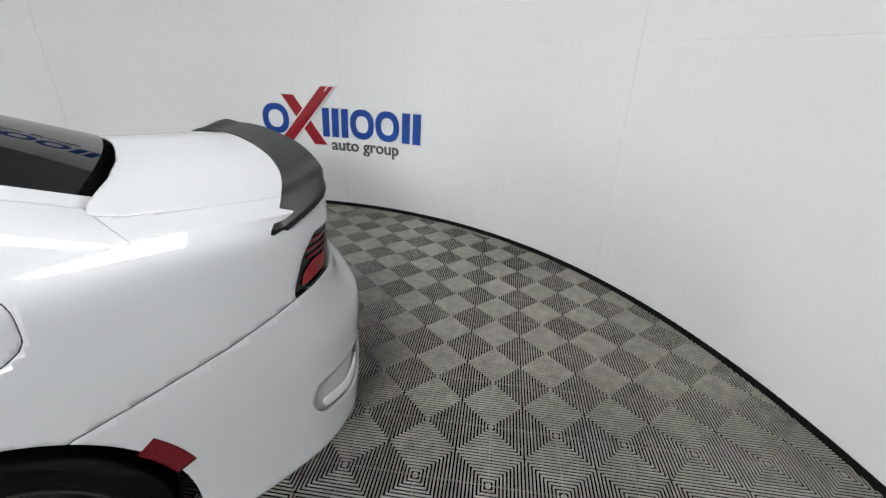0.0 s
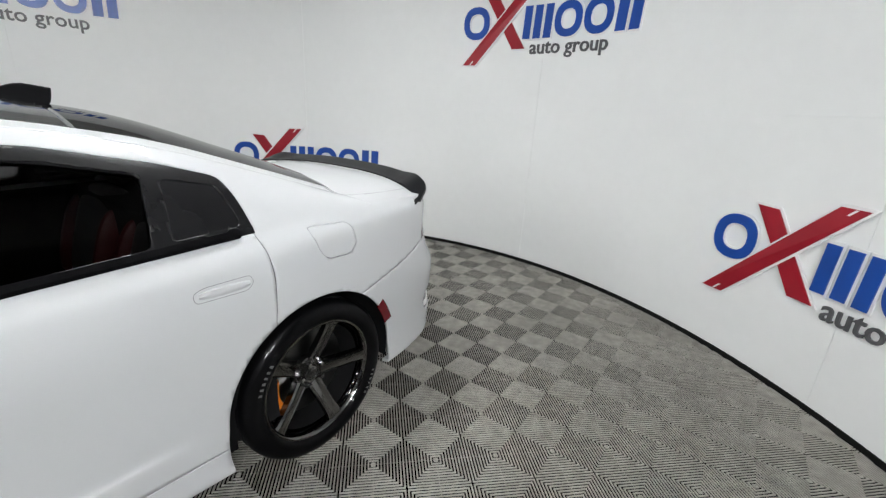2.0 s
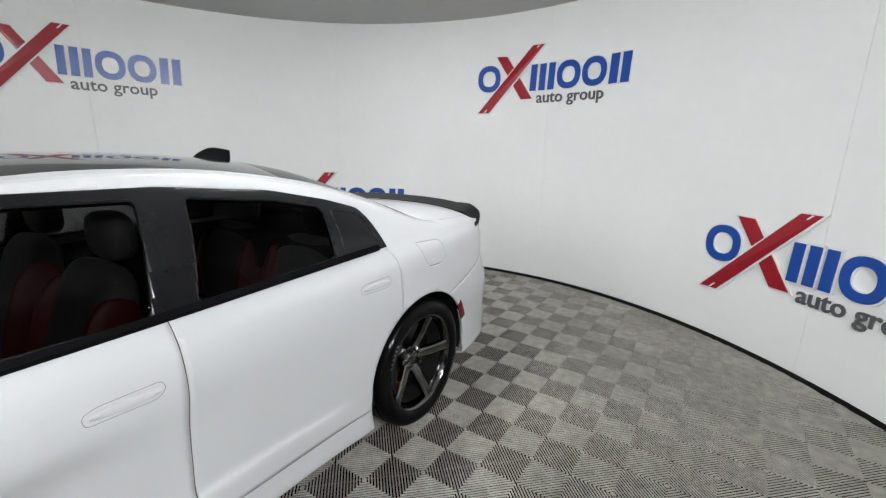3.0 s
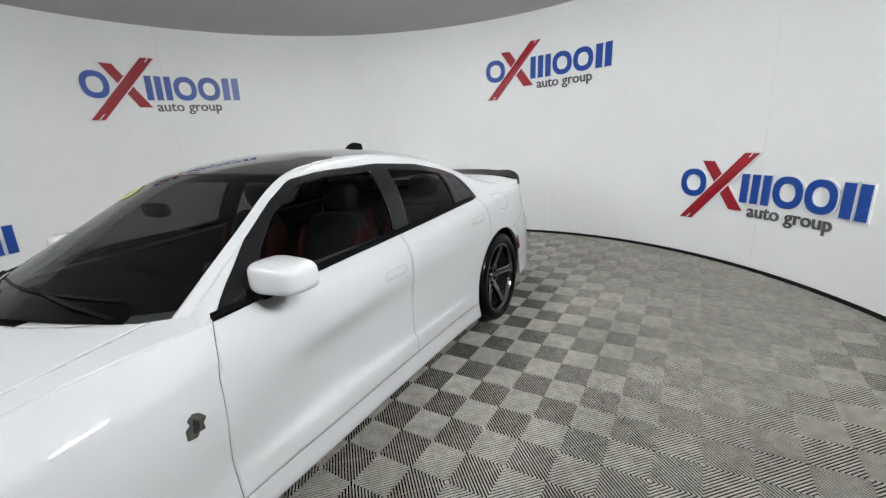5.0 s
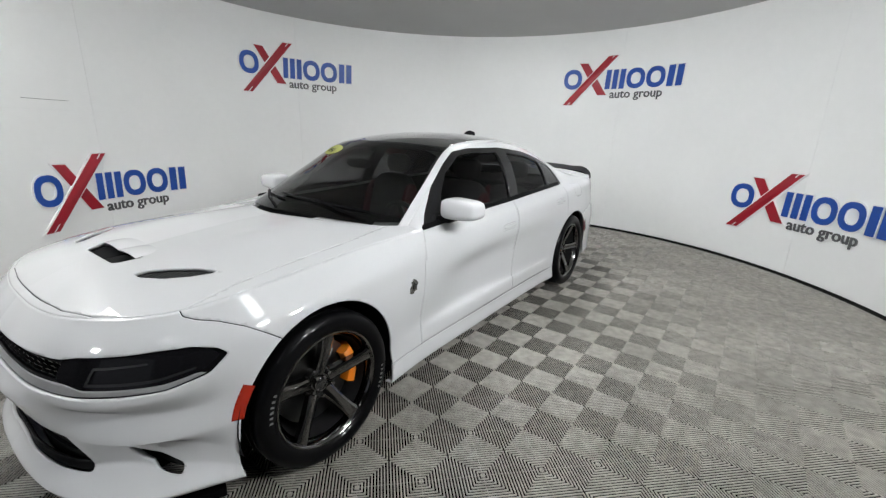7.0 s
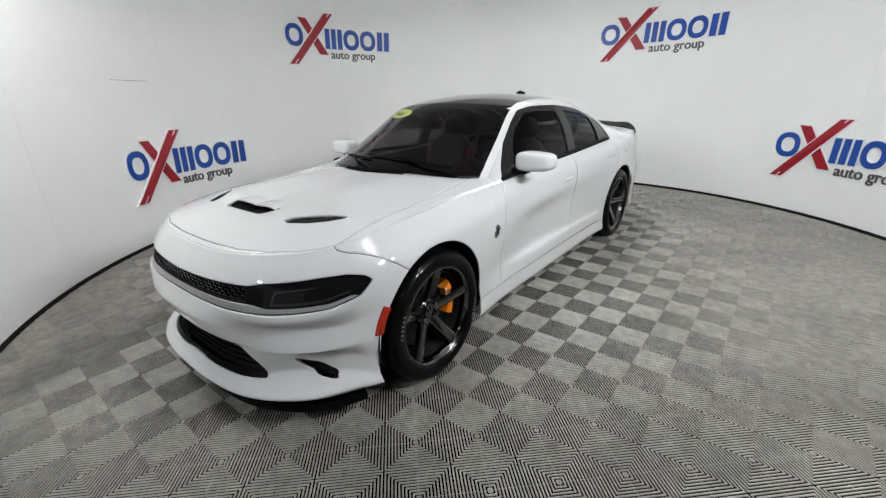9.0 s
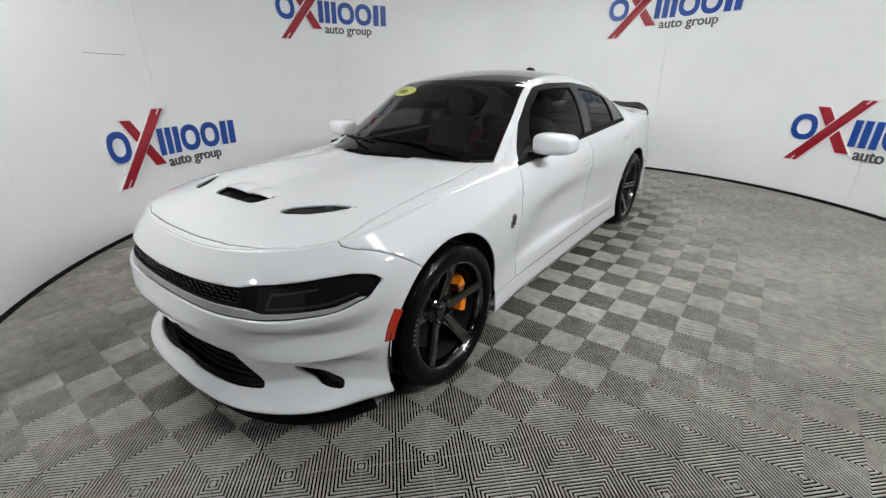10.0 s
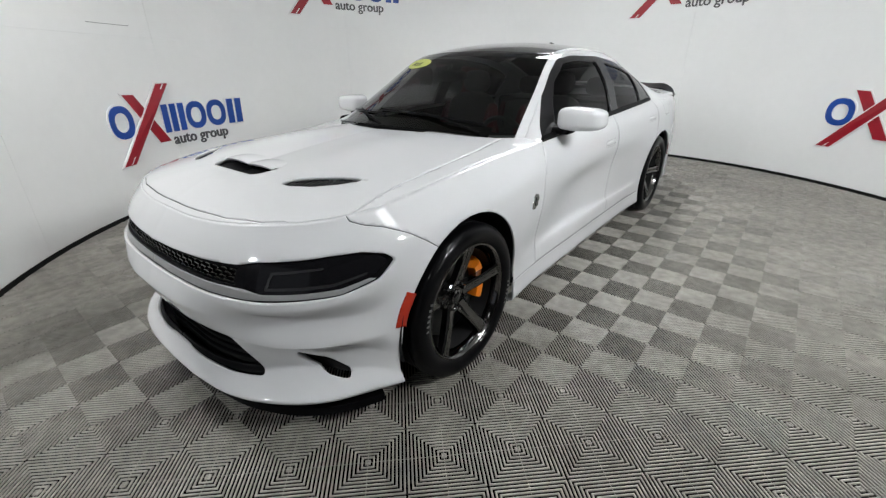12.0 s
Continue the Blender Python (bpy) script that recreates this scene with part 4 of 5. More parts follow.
V_TOP = lin(0, 0.2, 14) + lin(0.2, 1, 22)[1:]
pillar = lambda p: uv(p)[1] - float(np.interp(uv(p)[0], (0.0, 1.0, 1.6, 2.2), (0.055, 0.065, 0.10, 0.105)))
screen = lambda p: W_TOP - uv(p)[0]
bm = sheet(top_u, UU, V_TOP, (lambda p: -pillar(p),))
panel("roof_rail", bm, M_PAINT, car, "white strip between roof and side", 0.012, 2)
bm = sheet(top_u, UU, V_TOP, (pillar, screen), both=True, offset=0)
panel("windscreen", bm, M_GLASSW, car, "dark tinted windscreen", 0)
bm = sheet(top_u, UU, V_TOP, (pillar, lambda p: uv(p)[0] - W_TOP, lambda p: R_TOP - uv(p)[0]), both=True)
panel("roof", bm, M_ROOF, car, "gloss black roof panel", 0.012)
bm = sheet(top_u, UU, V_TOP, (pillar, lambda p: uv(p)[0] - R_TOP, lambda p: 3.96 - uv(p)[0]), both=True)
panel("rear_window", bm, M_GLASSR, car, "very dark rear window", 0)
# chrome-like gap line at the head of the windscreen, black edge bands round the glass
bm = sheet(lambda u, v: top_u(u, v) + Vector((0, 0, 0)), lin(0.94, 1.03, 4), V_TOP, (lambda p: p.y - -1,), both=True, offset=0.004)
panel("header_band", bm, M_CABIN, car, "", 0)
bm = sheet(top_surface, lin(0.0, 0.10, 4), lin(0.2, 1, 24), (), both=True, offset=0.004)
panel("cowl_band", bm, M_SATIN, car, "", 0)
# cowl between hood and windscreen
bm = bmesh.new()
prev = None
for k in range(-24, 25):
    v = 1 - abs(k) / 30
    sg = 1 if k >= 0 else -1
    p = top_surface(0.0, v)
    q = p + Vector((0.10 - 0.03 * (1 - v), 0, -0.035))
    r = [bm.verts.new((a.x, sg * a.y, a.z)) for a in (p + Vector((-0.02, 0, -0.012)), p + Vector((0.03, 0, -0.030)), q)]
    if prev:
        for j in range(2):
            bm.faces.new((prev[j], r[j], r[j + 1], prev[j + 1]))
    prev = r
bmesh.ops.recalc_face_normals(bm, faces=bm.faces)
part("cowl", bm, M_SATIN, car, "black cowl below the windscreen")

# ---------------------------------------------------------------- the car: spoiler, fin, mirrors, handles
_b = sheet(deck_surface, X_DECK, lin(0, 1, 50))
sheet(shell, S_REAR, lin(6, 8, 20), (), into=_b)
DECK_TREE = BVHTree.FromBMesh(_b)
_b.free()


def deck_z(x, y):
    hit = DECK_TREE.ray_cast(Vector((x, max(abs(y), 1e-4), 3)), Vector((0, 0, -1)))[0]
    return hit.z if hit else 1.0


SP_A = (0, 0.4, 0.7, 0.85, 0.95, 1.0)
sp_tail = spline(SP_A, [(-2.475,), (-2.465,), (-2.430,), (-2.392,), (-2.335,), (-2.225,)])
sp_lead = spline(SP_A, [(-2.365,), (-2.350,), (-2.310,), (-2.270,), (-2.225,), (-2.190,)])
sp_lift = spline((0, 0.5, 0.66, 0.74, 0.82, 0.90, 0.96, 1.0), [(0.037,), (0.037,), (0.039,), (0.047,), (0.048,), (0.038,), (0.024,), (0.008,)])
sp_base = spline((0, 0.2, 0.4, 0.6, 0.72, 0.88, 1.0), [(deck_z(float(sp_lead(a)[0]), a * 0.792),) for a in (0, 0.2, 0.4, 0.6, 0.72)] + [(deck_z(float(sp_lead(0.72)[0]), 0.72 * 0.792) - 0.012,), (1.024,)])
bm = bmesh.new()
prev = None
for k in range(-48, 49):
    f = k / 48
    a = abs(f)
    y = f * (0.792 + 0.034 * max(0.0, (a - 0.80) / 0.20))
    tail_x, lead_x = float(sp_tail(a)[0]), float(sp_lead(a)[0])
    base, lift = float(sp_base(a)[0]), float(sp_lift(a)[0])
    prof = [(lead_x + 0.004, base - 0.010), (lead_x, base + 0.006), (lead_x * 0.6 + tail_x * 0.4, base + lift * 0.42), (lead_x * 0.15 + tail_x * 0.85, base + lift * 0.92), (tail_x, base + lift), (tail_x - 0.006, base + lift - 0.012), (tail_x + 0.012, base + lift * 0.45), (tail_x + 0.03, base - 0.012)]
    r = [bm.verts.new((x, y, z)) for x, z in prof]
    if prev:
        for j in range(len(prof)):
            bm.faces.new((prev[j], prev[(j + 1) % len(prof)], r[(j + 1) % len(prof)], r[j]))
    else:
        bm.faces.new(r)
    prev = r
bm.faces.new(prev)
bmesh.ops.recalc_face_normals(bm, faces=bm.faces)
part("spoiler", bm, material("black_spoiler_film", (0.008, 0.008, 0.009), 0.36, vary=0.2, scale=9, spec=0.25), car, "satin black boot-lid spoiler with upturned ends")

bm = bmesh.new()
prev = None
for k in range(13):
    f = k / 12
    x = -0.820 - 0.180 * f
    h = 0.064 * math.sin(math.pi / 2 * min(1.0, f / 0.62)) ** 0.75 * (1 - 0.10 * max(0.0, f - 0.62))
    w = 0.024 * math.sin(math.pi * min(0.5, f * 0.9 + 0.06)) + 0.006
    z0 = float(top_surface(float(np.interp(-x, (0.82, 1.0), (2.55, 2.78))), 1.0).z) - 0.006
    r = [bm.verts.new((x + dx, y, z0 + z)) for dx, y, z in ((0.02, -w * 1.25, 0), (0.008, -w, h * 0.2), (0, -w * 0.6, h * 0.6), (-0.004, -w * 0.36, h * 0.93), (-0.006, 0, h), (-0.004, w * 0.36, h * 0.93), (0, w * 0.6, h * 0.6), (0.008, w, h * 0.2), (0.02, w * 1.25, 0))]
    if prev:
        for j in range(8):
            bm.faces.new((prev[j], prev[j + 1], r[j + 1], r[j]))
    else:
        bm.faces.new(r)
    prev = r
bm.faces.new(prev)
bmesh.ops.recalc_face_normals(bm, faces=bm.faces)
part("antenna", bm, M_SATIN, car, "black shark-fin antenna on the roof")


def ellipsoid(c, r, power=2.4, nu=26, nv=16):
    """A rounded block: a ball squared off by power."""
    b = bmesh.new()
    rows = []
    for i in range(nv + 1):
        th = math.pi * i / nv - math.pi / 2
        row = []
        for j in range(nu):
            ph = 2 * math.pi * j / nu
            def pw(t):
                return math.copysign(abs(t) ** (2 / power), t)
            row.append(b.verts.new((c[0] + r[0] * pw(math.cos(th)) * pw(math.cos(ph)), c[1] + r[1] * pw(math.cos(th)) * pw(math.sin(ph)), c[2] + r[2] * pw(math.sin(th)))))
        rows.append(row)
    for i in range(nv):
        for j in range(nu):
            b.faces.new((rows[i][j], rows[i][(j + 1) % nu], rows[i + 1][(j + 1) % nu], rows[i + 1][j]))
    bmesh.ops.remove_doubles(b, verts=b.verts, dist=1e-5)
    bmesh.ops.recalc_face_normals(b, faces=b.faces)
    return b


for side in (1, -1):
    mirror = new("door_mirror")
    mirror.parent = car
    tagged(mirror, "white door mirror on a black foot")
    bm = ellipsoid((0, 0, 0), (0.085, 0.124, 0.066), 3.8, 40, 26)
    for v in bm.verts:
        taper = 1 - 0.18 * (v.co.y + 0.125) / 0.25
        v.co.z *= taper
        v.co.x = v.co.x * (0.75 + 0.25 * taper) - 0.05 * (v.co.y + 0.1) * 1.2
        if v.co.x < -0.06:
            v.co.x = -0.06
    bmesh.ops.transform(bm, matrix=Matrix.Translation((0.575, 0.955, 1.052)), verts=bm.verts)
    if side < 0:
        bmesh.ops.scale(bm, vec=(1, -1, 1), verts=bm.verts)
        bmesh.ops.reverse_faces(bm, faces=bm.faces)
    shell_ob = part("cap", bm, M_PAINT, mirror)
    bm = bevelled_box(0.535, 0.64, 0.80, 0.91, 0.972, 1.008, 0.012, 3)
    if side < 0:
        bmesh.ops.scale(bm, vec=(1, -1, 1), verts=bm.verts)
        bmesh.ops.reverse_faces(bm, faces=bm.faces)
    part("foot", bm, M_SATIN, mirror)
    bm = bmesh.new()
    box(bm, 0.508, 0.516, 0.865, 1.04, 1.012, 1.090)
    if side < 0:
        bmesh.ops.scale(bm, vec=(1, -1, 1), verts=bm.verts)
        bmesh.ops.reverse_faces(bm, faces=bm.faces)
    part("mirror_glass", bm, M_CHROME, mirror, smooth=False)


def handle(x0, x1, z, door):
    """A white pull handle with a shallow dish behind it."""
    for k, owner in enumerate(door):
        side = 1 if k == 0 else -1
        bm = bmesh.new()
        prev = None
        for i in range(13):
            f = i / 12
            x = x0 + (x1 - x0) * f
            s = s_of(x)
            lo, hi = 3.0, 8.0
            for _ in range(30):
                m = (lo + hi) / 2
                if shell(s, m).z < z:
                    lo = m
                else:
                    hi = m
            y = shell(s, lo).y + 0.005 * math.sin(math.pi * min(max(f * 1.15 - 0.07, 0), 1)) ** 0.4 + 0.001
            h = 0.0165 * (0.62 + 0.45 * math.sin(math.pi * f) ** 0.5)
            r = [bm.verts.new((x, side * (y + dy), z + dz)) for dy, dz in ((-0.016, -h), (0.0, -h * 0.75), (0.004, 0), (0.0, h * 0.75), (-0.016, h))]
            if prev:
                for j in range(4):
                    bm.faces.new((prev[j], prev[j + 1], r[j + 1], r[j]))
            prev = r
        bmesh.ops.recalc_face_normals(bm, faces=bm.faces)
        grip = part("handle", bm, M_PAINT, owner, "white door handle")
        ring_out = rounded([(x0 + 0.012, z - 0.020), (x0 + 0.016, z + 0.012), (x0 - 0.02, z + 0.024), (x1 - 0.004, z + 0.026), (x1 - 0.014, z + 0.002), (x1 + 0.01, z - 0.022)], 0.014)
        d_ring = away(ring_out)
        b2 = sheet(shell, lin(s_of(x0 + 0.05), s_of(x1 - 0.05), 60), lin(4.5, 8, 90), (within(d_ring, 0.0010), shift(d_ring, 0.0012)), offset=-0.0018)
        if side < 0:
            bmesh.ops.scale(b2, vec=(1, -1, 1), verts=b2.verts)
        part("handle_gap", outward(b2), M_GAP, grip)


handle(-0.065, -0.232, 0.824, front_doors)
handle(-1.045, -1.212, 0.898, rear_doors)

# side markers, fender badge, wiper arms, screen sticker
for cx, sg, mat, nm in ((WX, 1, material("orange_lens", (0.36, 0.020, 0.008), 0.15, coat=0.4, vary=0.06, scale=30), "front_marker"), (WXR, -1, M_REDDARK, "rear_marker")):
    ra = ARCH if sg > 0 else 0.40
    lo_a, hi_a = ((11, 30) if sg > 0 else (20, 38))
    bm = sheet(shell, lin(s_of(cx + 0.50), s_of(cx - 0.50), 100), lin(2, 8, 80), (
        lambda p: ra + (0.034 if sg > 0 else 0.040) - math.hypot(p.x - cx, p.z - WZ), lambda p: math.hypot(p.x - cx, p.z - WZ) - ra + 0.008,
        lambda p: math.degrees(math.atan2(p.z - WZ, sg * (p.x - cx))) - lo_a, lambda p: hi_a - math.degrees(math.atan2(p.z - WZ, sg * (p.x - cx))), lambda p: p.y - 0.88, lambda p: 0.72 - p.z, lambda p: sg * (p.x - cx)), offset=-0.0018)
    panel(nm, bm, mat, car, "red side marker lamp beside the wheel arch", 0.006, 2)
BADGE = [(0.985, 0.645), (0.955, 0.640), (0.945, 0.655), (0.925, 0.650), (0.93, 0.675), (0.915, 0.690), (0.935, 0.715), (0.955, 0.722), (0.975, 0.708), (0.968, 0.690), (0.985, 0.680)]
bm = sheet(shell, lin(s_of(1.02), s_of(0.89), 30), lin(4, 7, 60), (within(away(BADGE)),), offset=-0.005)
panel("badge", bm, M_CHROME, wings[0], "dark metal badge", 0.006)
bm = sheet(shell, lin(s_of(1.02), s_of(0.89), 30), lin(4, 7, 60), (within(away([(0.965, 0.655), (0.945, 0.665), (0.94, 0.69), (0.955, 0.705), (0.962, 0.685)])),), offset=-0.008)
panel("badge_inlay", bm, M_BLACK, wings[0], "", 0.003)

for y0, y1, u1 in ((0.50, -0.12, 0.13), (-0.08, -0.62, 0.13)):
    wiper = new("wiper")
    wiper.parent = car
    tagged(wiper, "black windscreen wiper")
    def on_screen(u, y, lift):
        r = rail_at(u)[1]
        p = top_surface(u, 1 - abs(y) / r)
        return Vector((p.x, y, p.z + lift))
    for nm, pts, w, h in (("arm", [on_screen(0.02, y0 + 0.06, 0.0), on_screen(0.06, y0 - 0.10, 0.022), on_screen(u1, (y0 + y1) / 2, 0.018)], 0.009, 0.006), ("blade", [on_screen(0.10 + 0.05 * q / 8, y0 + 0.04 + (y1 - y0 - 0.04) * q / 8, 0.008) for q in range(9)], 0.006, 0.007)):
        bm = bmesh.new()
        prev = None
        for p in pts:
            r = [bm.verts.new(p + Vector(d)) for d in ((-w, 0, 0), (0, 0, h), (w, 0, 0), (0, 0, -h * 0.5))]
            if prev:
                for j in range(4):
                    bm.faces.new((prev[j], prev[(j + 1) % 4], r[(j + 1) % 4], r[j]))
            else:
                bm.faces.new(r)
            prev = r
        bm.faces.new(prev)
        bmesh.ops.recalc_face_normals(bm, faces=bm.faces)
        part(nm, bm, M_SATIN, wiper)

# ---------------------------------------------------------------- the car: wheels
def lathe(profile, n=64, axis_y=True):
    """Turn (radius, y) pairs round the wheel's axle."""
    b = bmesh.new()
    rows = []
    for k in range(n):
        a = 2 * math.pi * k / n
        rows.append([b.verts.new((r * math.cos(a), y, r * math.sin(a))) for r, y in profile])
    for k in range(n):
        for j in range(len(profile) - 1):
            b.faces.new((rows[k][j], rows[(k + 1) % n][j], rows[(k + 1) % n][j + 1], rows[k][j + 1]))
    bmesh.ops.recalc_face_normals(b, faces=b.faces)
    return b


def wheel(cx, side, spin, caliper_deg, span):
    w = new("wheel")
    w.parent = car
    tagged(w, "dark bronze five-spoke alloy wheel with a low black tyre")
    m = Matrix.Translation((cx, side * 0.80, WZ)) @ (Matrix.Identity(4) if side > 0 else Matrix.Rotation(math.pi, 4, "Z"))
    turn = Matrix.Rotation(radians(spin), 4, "Y")

    def put(name, b, mat, owner=w, label="", smooth=True, rolled=True):
        bmesh.ops.transform(b, matrix=m @ turn if rolled else m, verts=b.verts)
        return part(name, b, mat, owner, label, smooth)

    R = WR
    tyre = put("tyre", lathe([(0.268, 0.108), (0.274, 0.119), (0.290, 0.128), (0.310, 0.131), (0.330, 0.126), (0.345, 0.116), (R - 0.003, 0.100), (R, 0.08), (R, 0.072), (R - 0.007, 0.070), (R - 0.007, 0.062), (R, 0.060), (R, 0.02), (R - 0.007, 0.018), (R - 0.007, 0.010), (R, 0.008), (R, -0.05), (R - 0.007, -0.052), (R - 0.007, -0.060), (R, -0.062), (R, -0.11), (0.345, -0.14), (0.31, -0.15), (0.262, -0.135)], 80), M_RUBBER)
    for q in (18, 198):
        for i in range(6):
            b = bmesh.new()
            a = radians(q + i * 4.2)
            vs = []
            for da, r in ((-0.020, 0.298), (0.014 + 0.006 * (i % 3), 0.298), (0.016, 0.312 + 0.001 * (i % 2)), (-0.018 + 0.004 * (i % 2), 0.314)):
                vs.append(b.verts.new((r * math.cos(a + da * 0.9), 0.1322, r * math.sin(a + da * 0.9))))
            b.faces.new(vs)
            for f in b.faces:
                f.normal_update()
                if f.normal.y < 0:
                    f.normal_flip()
            put("mark", b, material("tyre_mark", (0.11, 0.11, 0.11), 0.6, vary=0.1, scale=30) if "tyre_mark" not in bpy.data.materials else bpy.data.materials["tyre_mark"], tyre, smooth=False)
    put("rim", lathe([(0.272, 0.108), (0.270, 0.114), (0.263, 0.115), (0.258, 0.111), (0.252, 0.096), (0.246, 0.072), (0.240, 0.02), (0.234, -0.10), (0.250, -0.13)], 72), M_RIM)
    put("barrel", lathe([(0.238, 0.07), (0.228, 0.0), (0.226, -0.12), (0.0, -0.125)], 48), M_CABIN)
    # spokes: five tapered bars with a flat face and sharp flanks
    for k in range(5):
        b = bmesh.new()
        prev = None
        for r, half, y, dp in ((0.050, 0.036, 0.040, 0.030), (0.085, 0.032, 0.052, 0.034), (0.14, 0.030, 0.072, 0.036), (0.20, 0.0305, 0.090, 0.034), (0.242, 0.035, 0.102, 0.028), (0.260, 0.043, 0.106, 0.020)):
            sec = [(-half, y - dp), (-half * 0.94, y - 0.006), (-half * 0.62, y), (0, y - 0.006), (half * 0.62, y), (half * 0.94, y - 0.006), (half, y - dp)]
            row = [b.verts.new((r, yy, t)) for t, yy in sec]
            if prev:
                for j in range(6):
                    b.faces.new((prev[j], prev[j + 1], row[j + 1], row[j]))
                b.faces.new((prev[6], prev[0], row[0], row[6]))
            prev = row
        bmesh.ops.recalc_face_normals(b, faces=b.faces)
        bmesh.ops.rotate(b, cent=(0, 0, 0), matrix=Matrix.Rotation(radians(72 * k), 3, "Y"), verts=b.verts)
        put("spoke", b, M_RIM)
    put("hub", lathe([(0.0, 0.044), (0.030, 0.044), (0.034, 0.041), (0.036, 0.032), (0.074, 0.036), (0.080, 0.030), (0.082, 0.0)], 40), M_RIM)
    put("centre_cap", lathe([(0.0, 0.051), (0.024, 0.050), (0.029, 0.046), (0.030, 0.038)], 32), M_BLACK)
    for k in range(5):
        b = bmesh.new()
        a = radians(72 * k + 36)
        bmesh.ops.create_cone(b, cap_ends=True, segments=6, radius1=0.0115, radius2=0.0095, depth=0.026, matrix=Matrix.Translation((0.056 * math.cos(a), 0.046, 0.056 * math.sin(a))) @ Matrix.Rotation(radians(-90), 4, "X"))
        put("lug_nut", b, M_CHROME, smooth=False)
    put("brake_disc", lathe([(0.06, -0.006), (0.198, -0.006), (0.198, -0.036), (0.06, -0.036)], 56), M_STEEL, rolled=False)
    b = bmesh.new()
    prev = None
    for k in range(11):
        a = radians(caliper_deg + span * (k / 10 - 0.5))
        row = [b.verts.new((r * math.cos(a), y, r * math.sin(a))) for r, y in ((0.158, 0.022), (0.164, 0.042), (0.186, 0.049), (0.210, 0.042), (0.224, 0.008), (0.218, -0.05), (0.158, -0.05))]
        if prev:
            for j in range(7):
                b.faces.new((prev[j], prev[(j + 1) % 7], row[(j + 1) % 7], row[j]))
        else:
            b.faces.new(row)
        prev = row
    b.faces.new(prev)
    bmesh.ops.recalc_face_normals(b, faces=b.faces)
    put("caliper", b, M_ORANGE, label="orange brake caliper", rolled=False)
    # dark liner of the wheel arch
    b = bmesh.new()
    rows = []
    for k in range(33):
        a = radians(-12 + 204 * k / 32)
        r = ARCH + 0.012
        rows.append([b.verts.new((r * math.cos(a), yy, r * math.sin(a) + 0.005)) for yy in (0.098, -0.05, -0.30)])
    for k in range(32):
        for j in range(2):
            b.faces.new((rows[k][j], rows[k + 1][j], rows[k + 1][j + 1], rows[k][j + 1]))
    put("arch_liner", b, M_CABIN, rolled=False)
    b = bmesh.new()
    b.faces.new([b.verts.new((0.42 * math.cos(2 * math.pi * k / 32), -0.29, 0.42 * math.sin(2 * math.pi * k / 32) + 0.005)) for k in range(32)])
    put("arch_inner", b, M_CABIN, rolled=False)
    return w


wheel(WX, 1, 195, 174, 58)
wheel(WXR, 1, 180, -10, 50)
wheel(WX, -1, 12, 6, 58)
wheel(WXR, -1, 40, 202, 38)

# ---------------------------------------------------------------- the car: underside and cabin
bm = bmesh.new()
box(bm, -2.35, 2.25, -0.56, 0.56, 0.16, 0.23)
part("underbody", bm, M_CABIN, car, smooth=False)
bm = bmesh.new()
box(bm, -1.15, 1.10, -0.82, 0.82, 0.18, 0.25)
part("cabin_floor", bm, M_CABIN, car, smooth=False)
bm = bevelled_box(0.50, 0.93, -0.66, 0.66, 0.60, 0.935, 0.06, 3)
part("dashboard", bm, M_CABIN, car, "dark dashboard")
bm = bevelled_box(-1.85, -1.15, -0.68, 0.68, 0.80, 1.03, 0.04, 3)
part("parcel_shelf", bm, M_CABIN, car)
bm = sheet(top_surface, lin(1.06, 2.7, 30), lin(0.05, 1, 14), (), both=True, offset=0.03)
panel("headliner", bm, M_CABIN, car, "", 0)
for side in (1, -1):
    bm = sheet(shell, lin(s_of(0.86), s_of(-1.3), 30), lin(2, 8, 14), (), offset=0.05)
    if side < 0:
        bmesh.ops.scale(bm, vec=(1, -1, 1), verts=bm.verts)
    part("door_lining", outward(bm), M_CABIN, car)


def seat(x, y, tall, width, headrest=True):
    s = new("seat")
    s.parent = car
    tagged(s, "black leather car seat with red side bolsters")
    bm = ellipsoid((x + 0.10, y, 0.50), (0.27, width / 2, 0.09), 3.5)
    part("cushion", bm, M_SEAT, s)
    bm = ellipsoid((0, 0, 0), (0.075, width / 2, tall / 2), 3.4)
    bmesh.ops.transform(bm, matrix=Matrix.Translation((x - 0.24, y, 0.52 + tall / 2)) @ Matrix.Rotation(radians(-16), 4, "Y"), verts=bm.verts)
    part("backrest", bm, M_SEAT, s)
    for d in (-1, 1):
        bm = ellipsoid((0, 0, 0), (0.085, 0.035, tall * 0.40), 3.0, 16, 10)
        bmesh.ops.transform(bm, matrix=Matrix.Translation((x - 0.215, y + d * (width / 2 - 0.02), 0.50 + tall / 2)) @ Matrix.Rotation(radians(-16), 4, "Y"), verts=bm.verts)
        part("bolster", bm, M_SEATRED, s, "red side bolster")
    if headrest:
        bm = ellipsoid((x - 0.355, y, 0.52 + tall + 0.075), (0.055, 0.125, 0.085), 3.0)
        part("headrest", bm, M_SEAT, s)


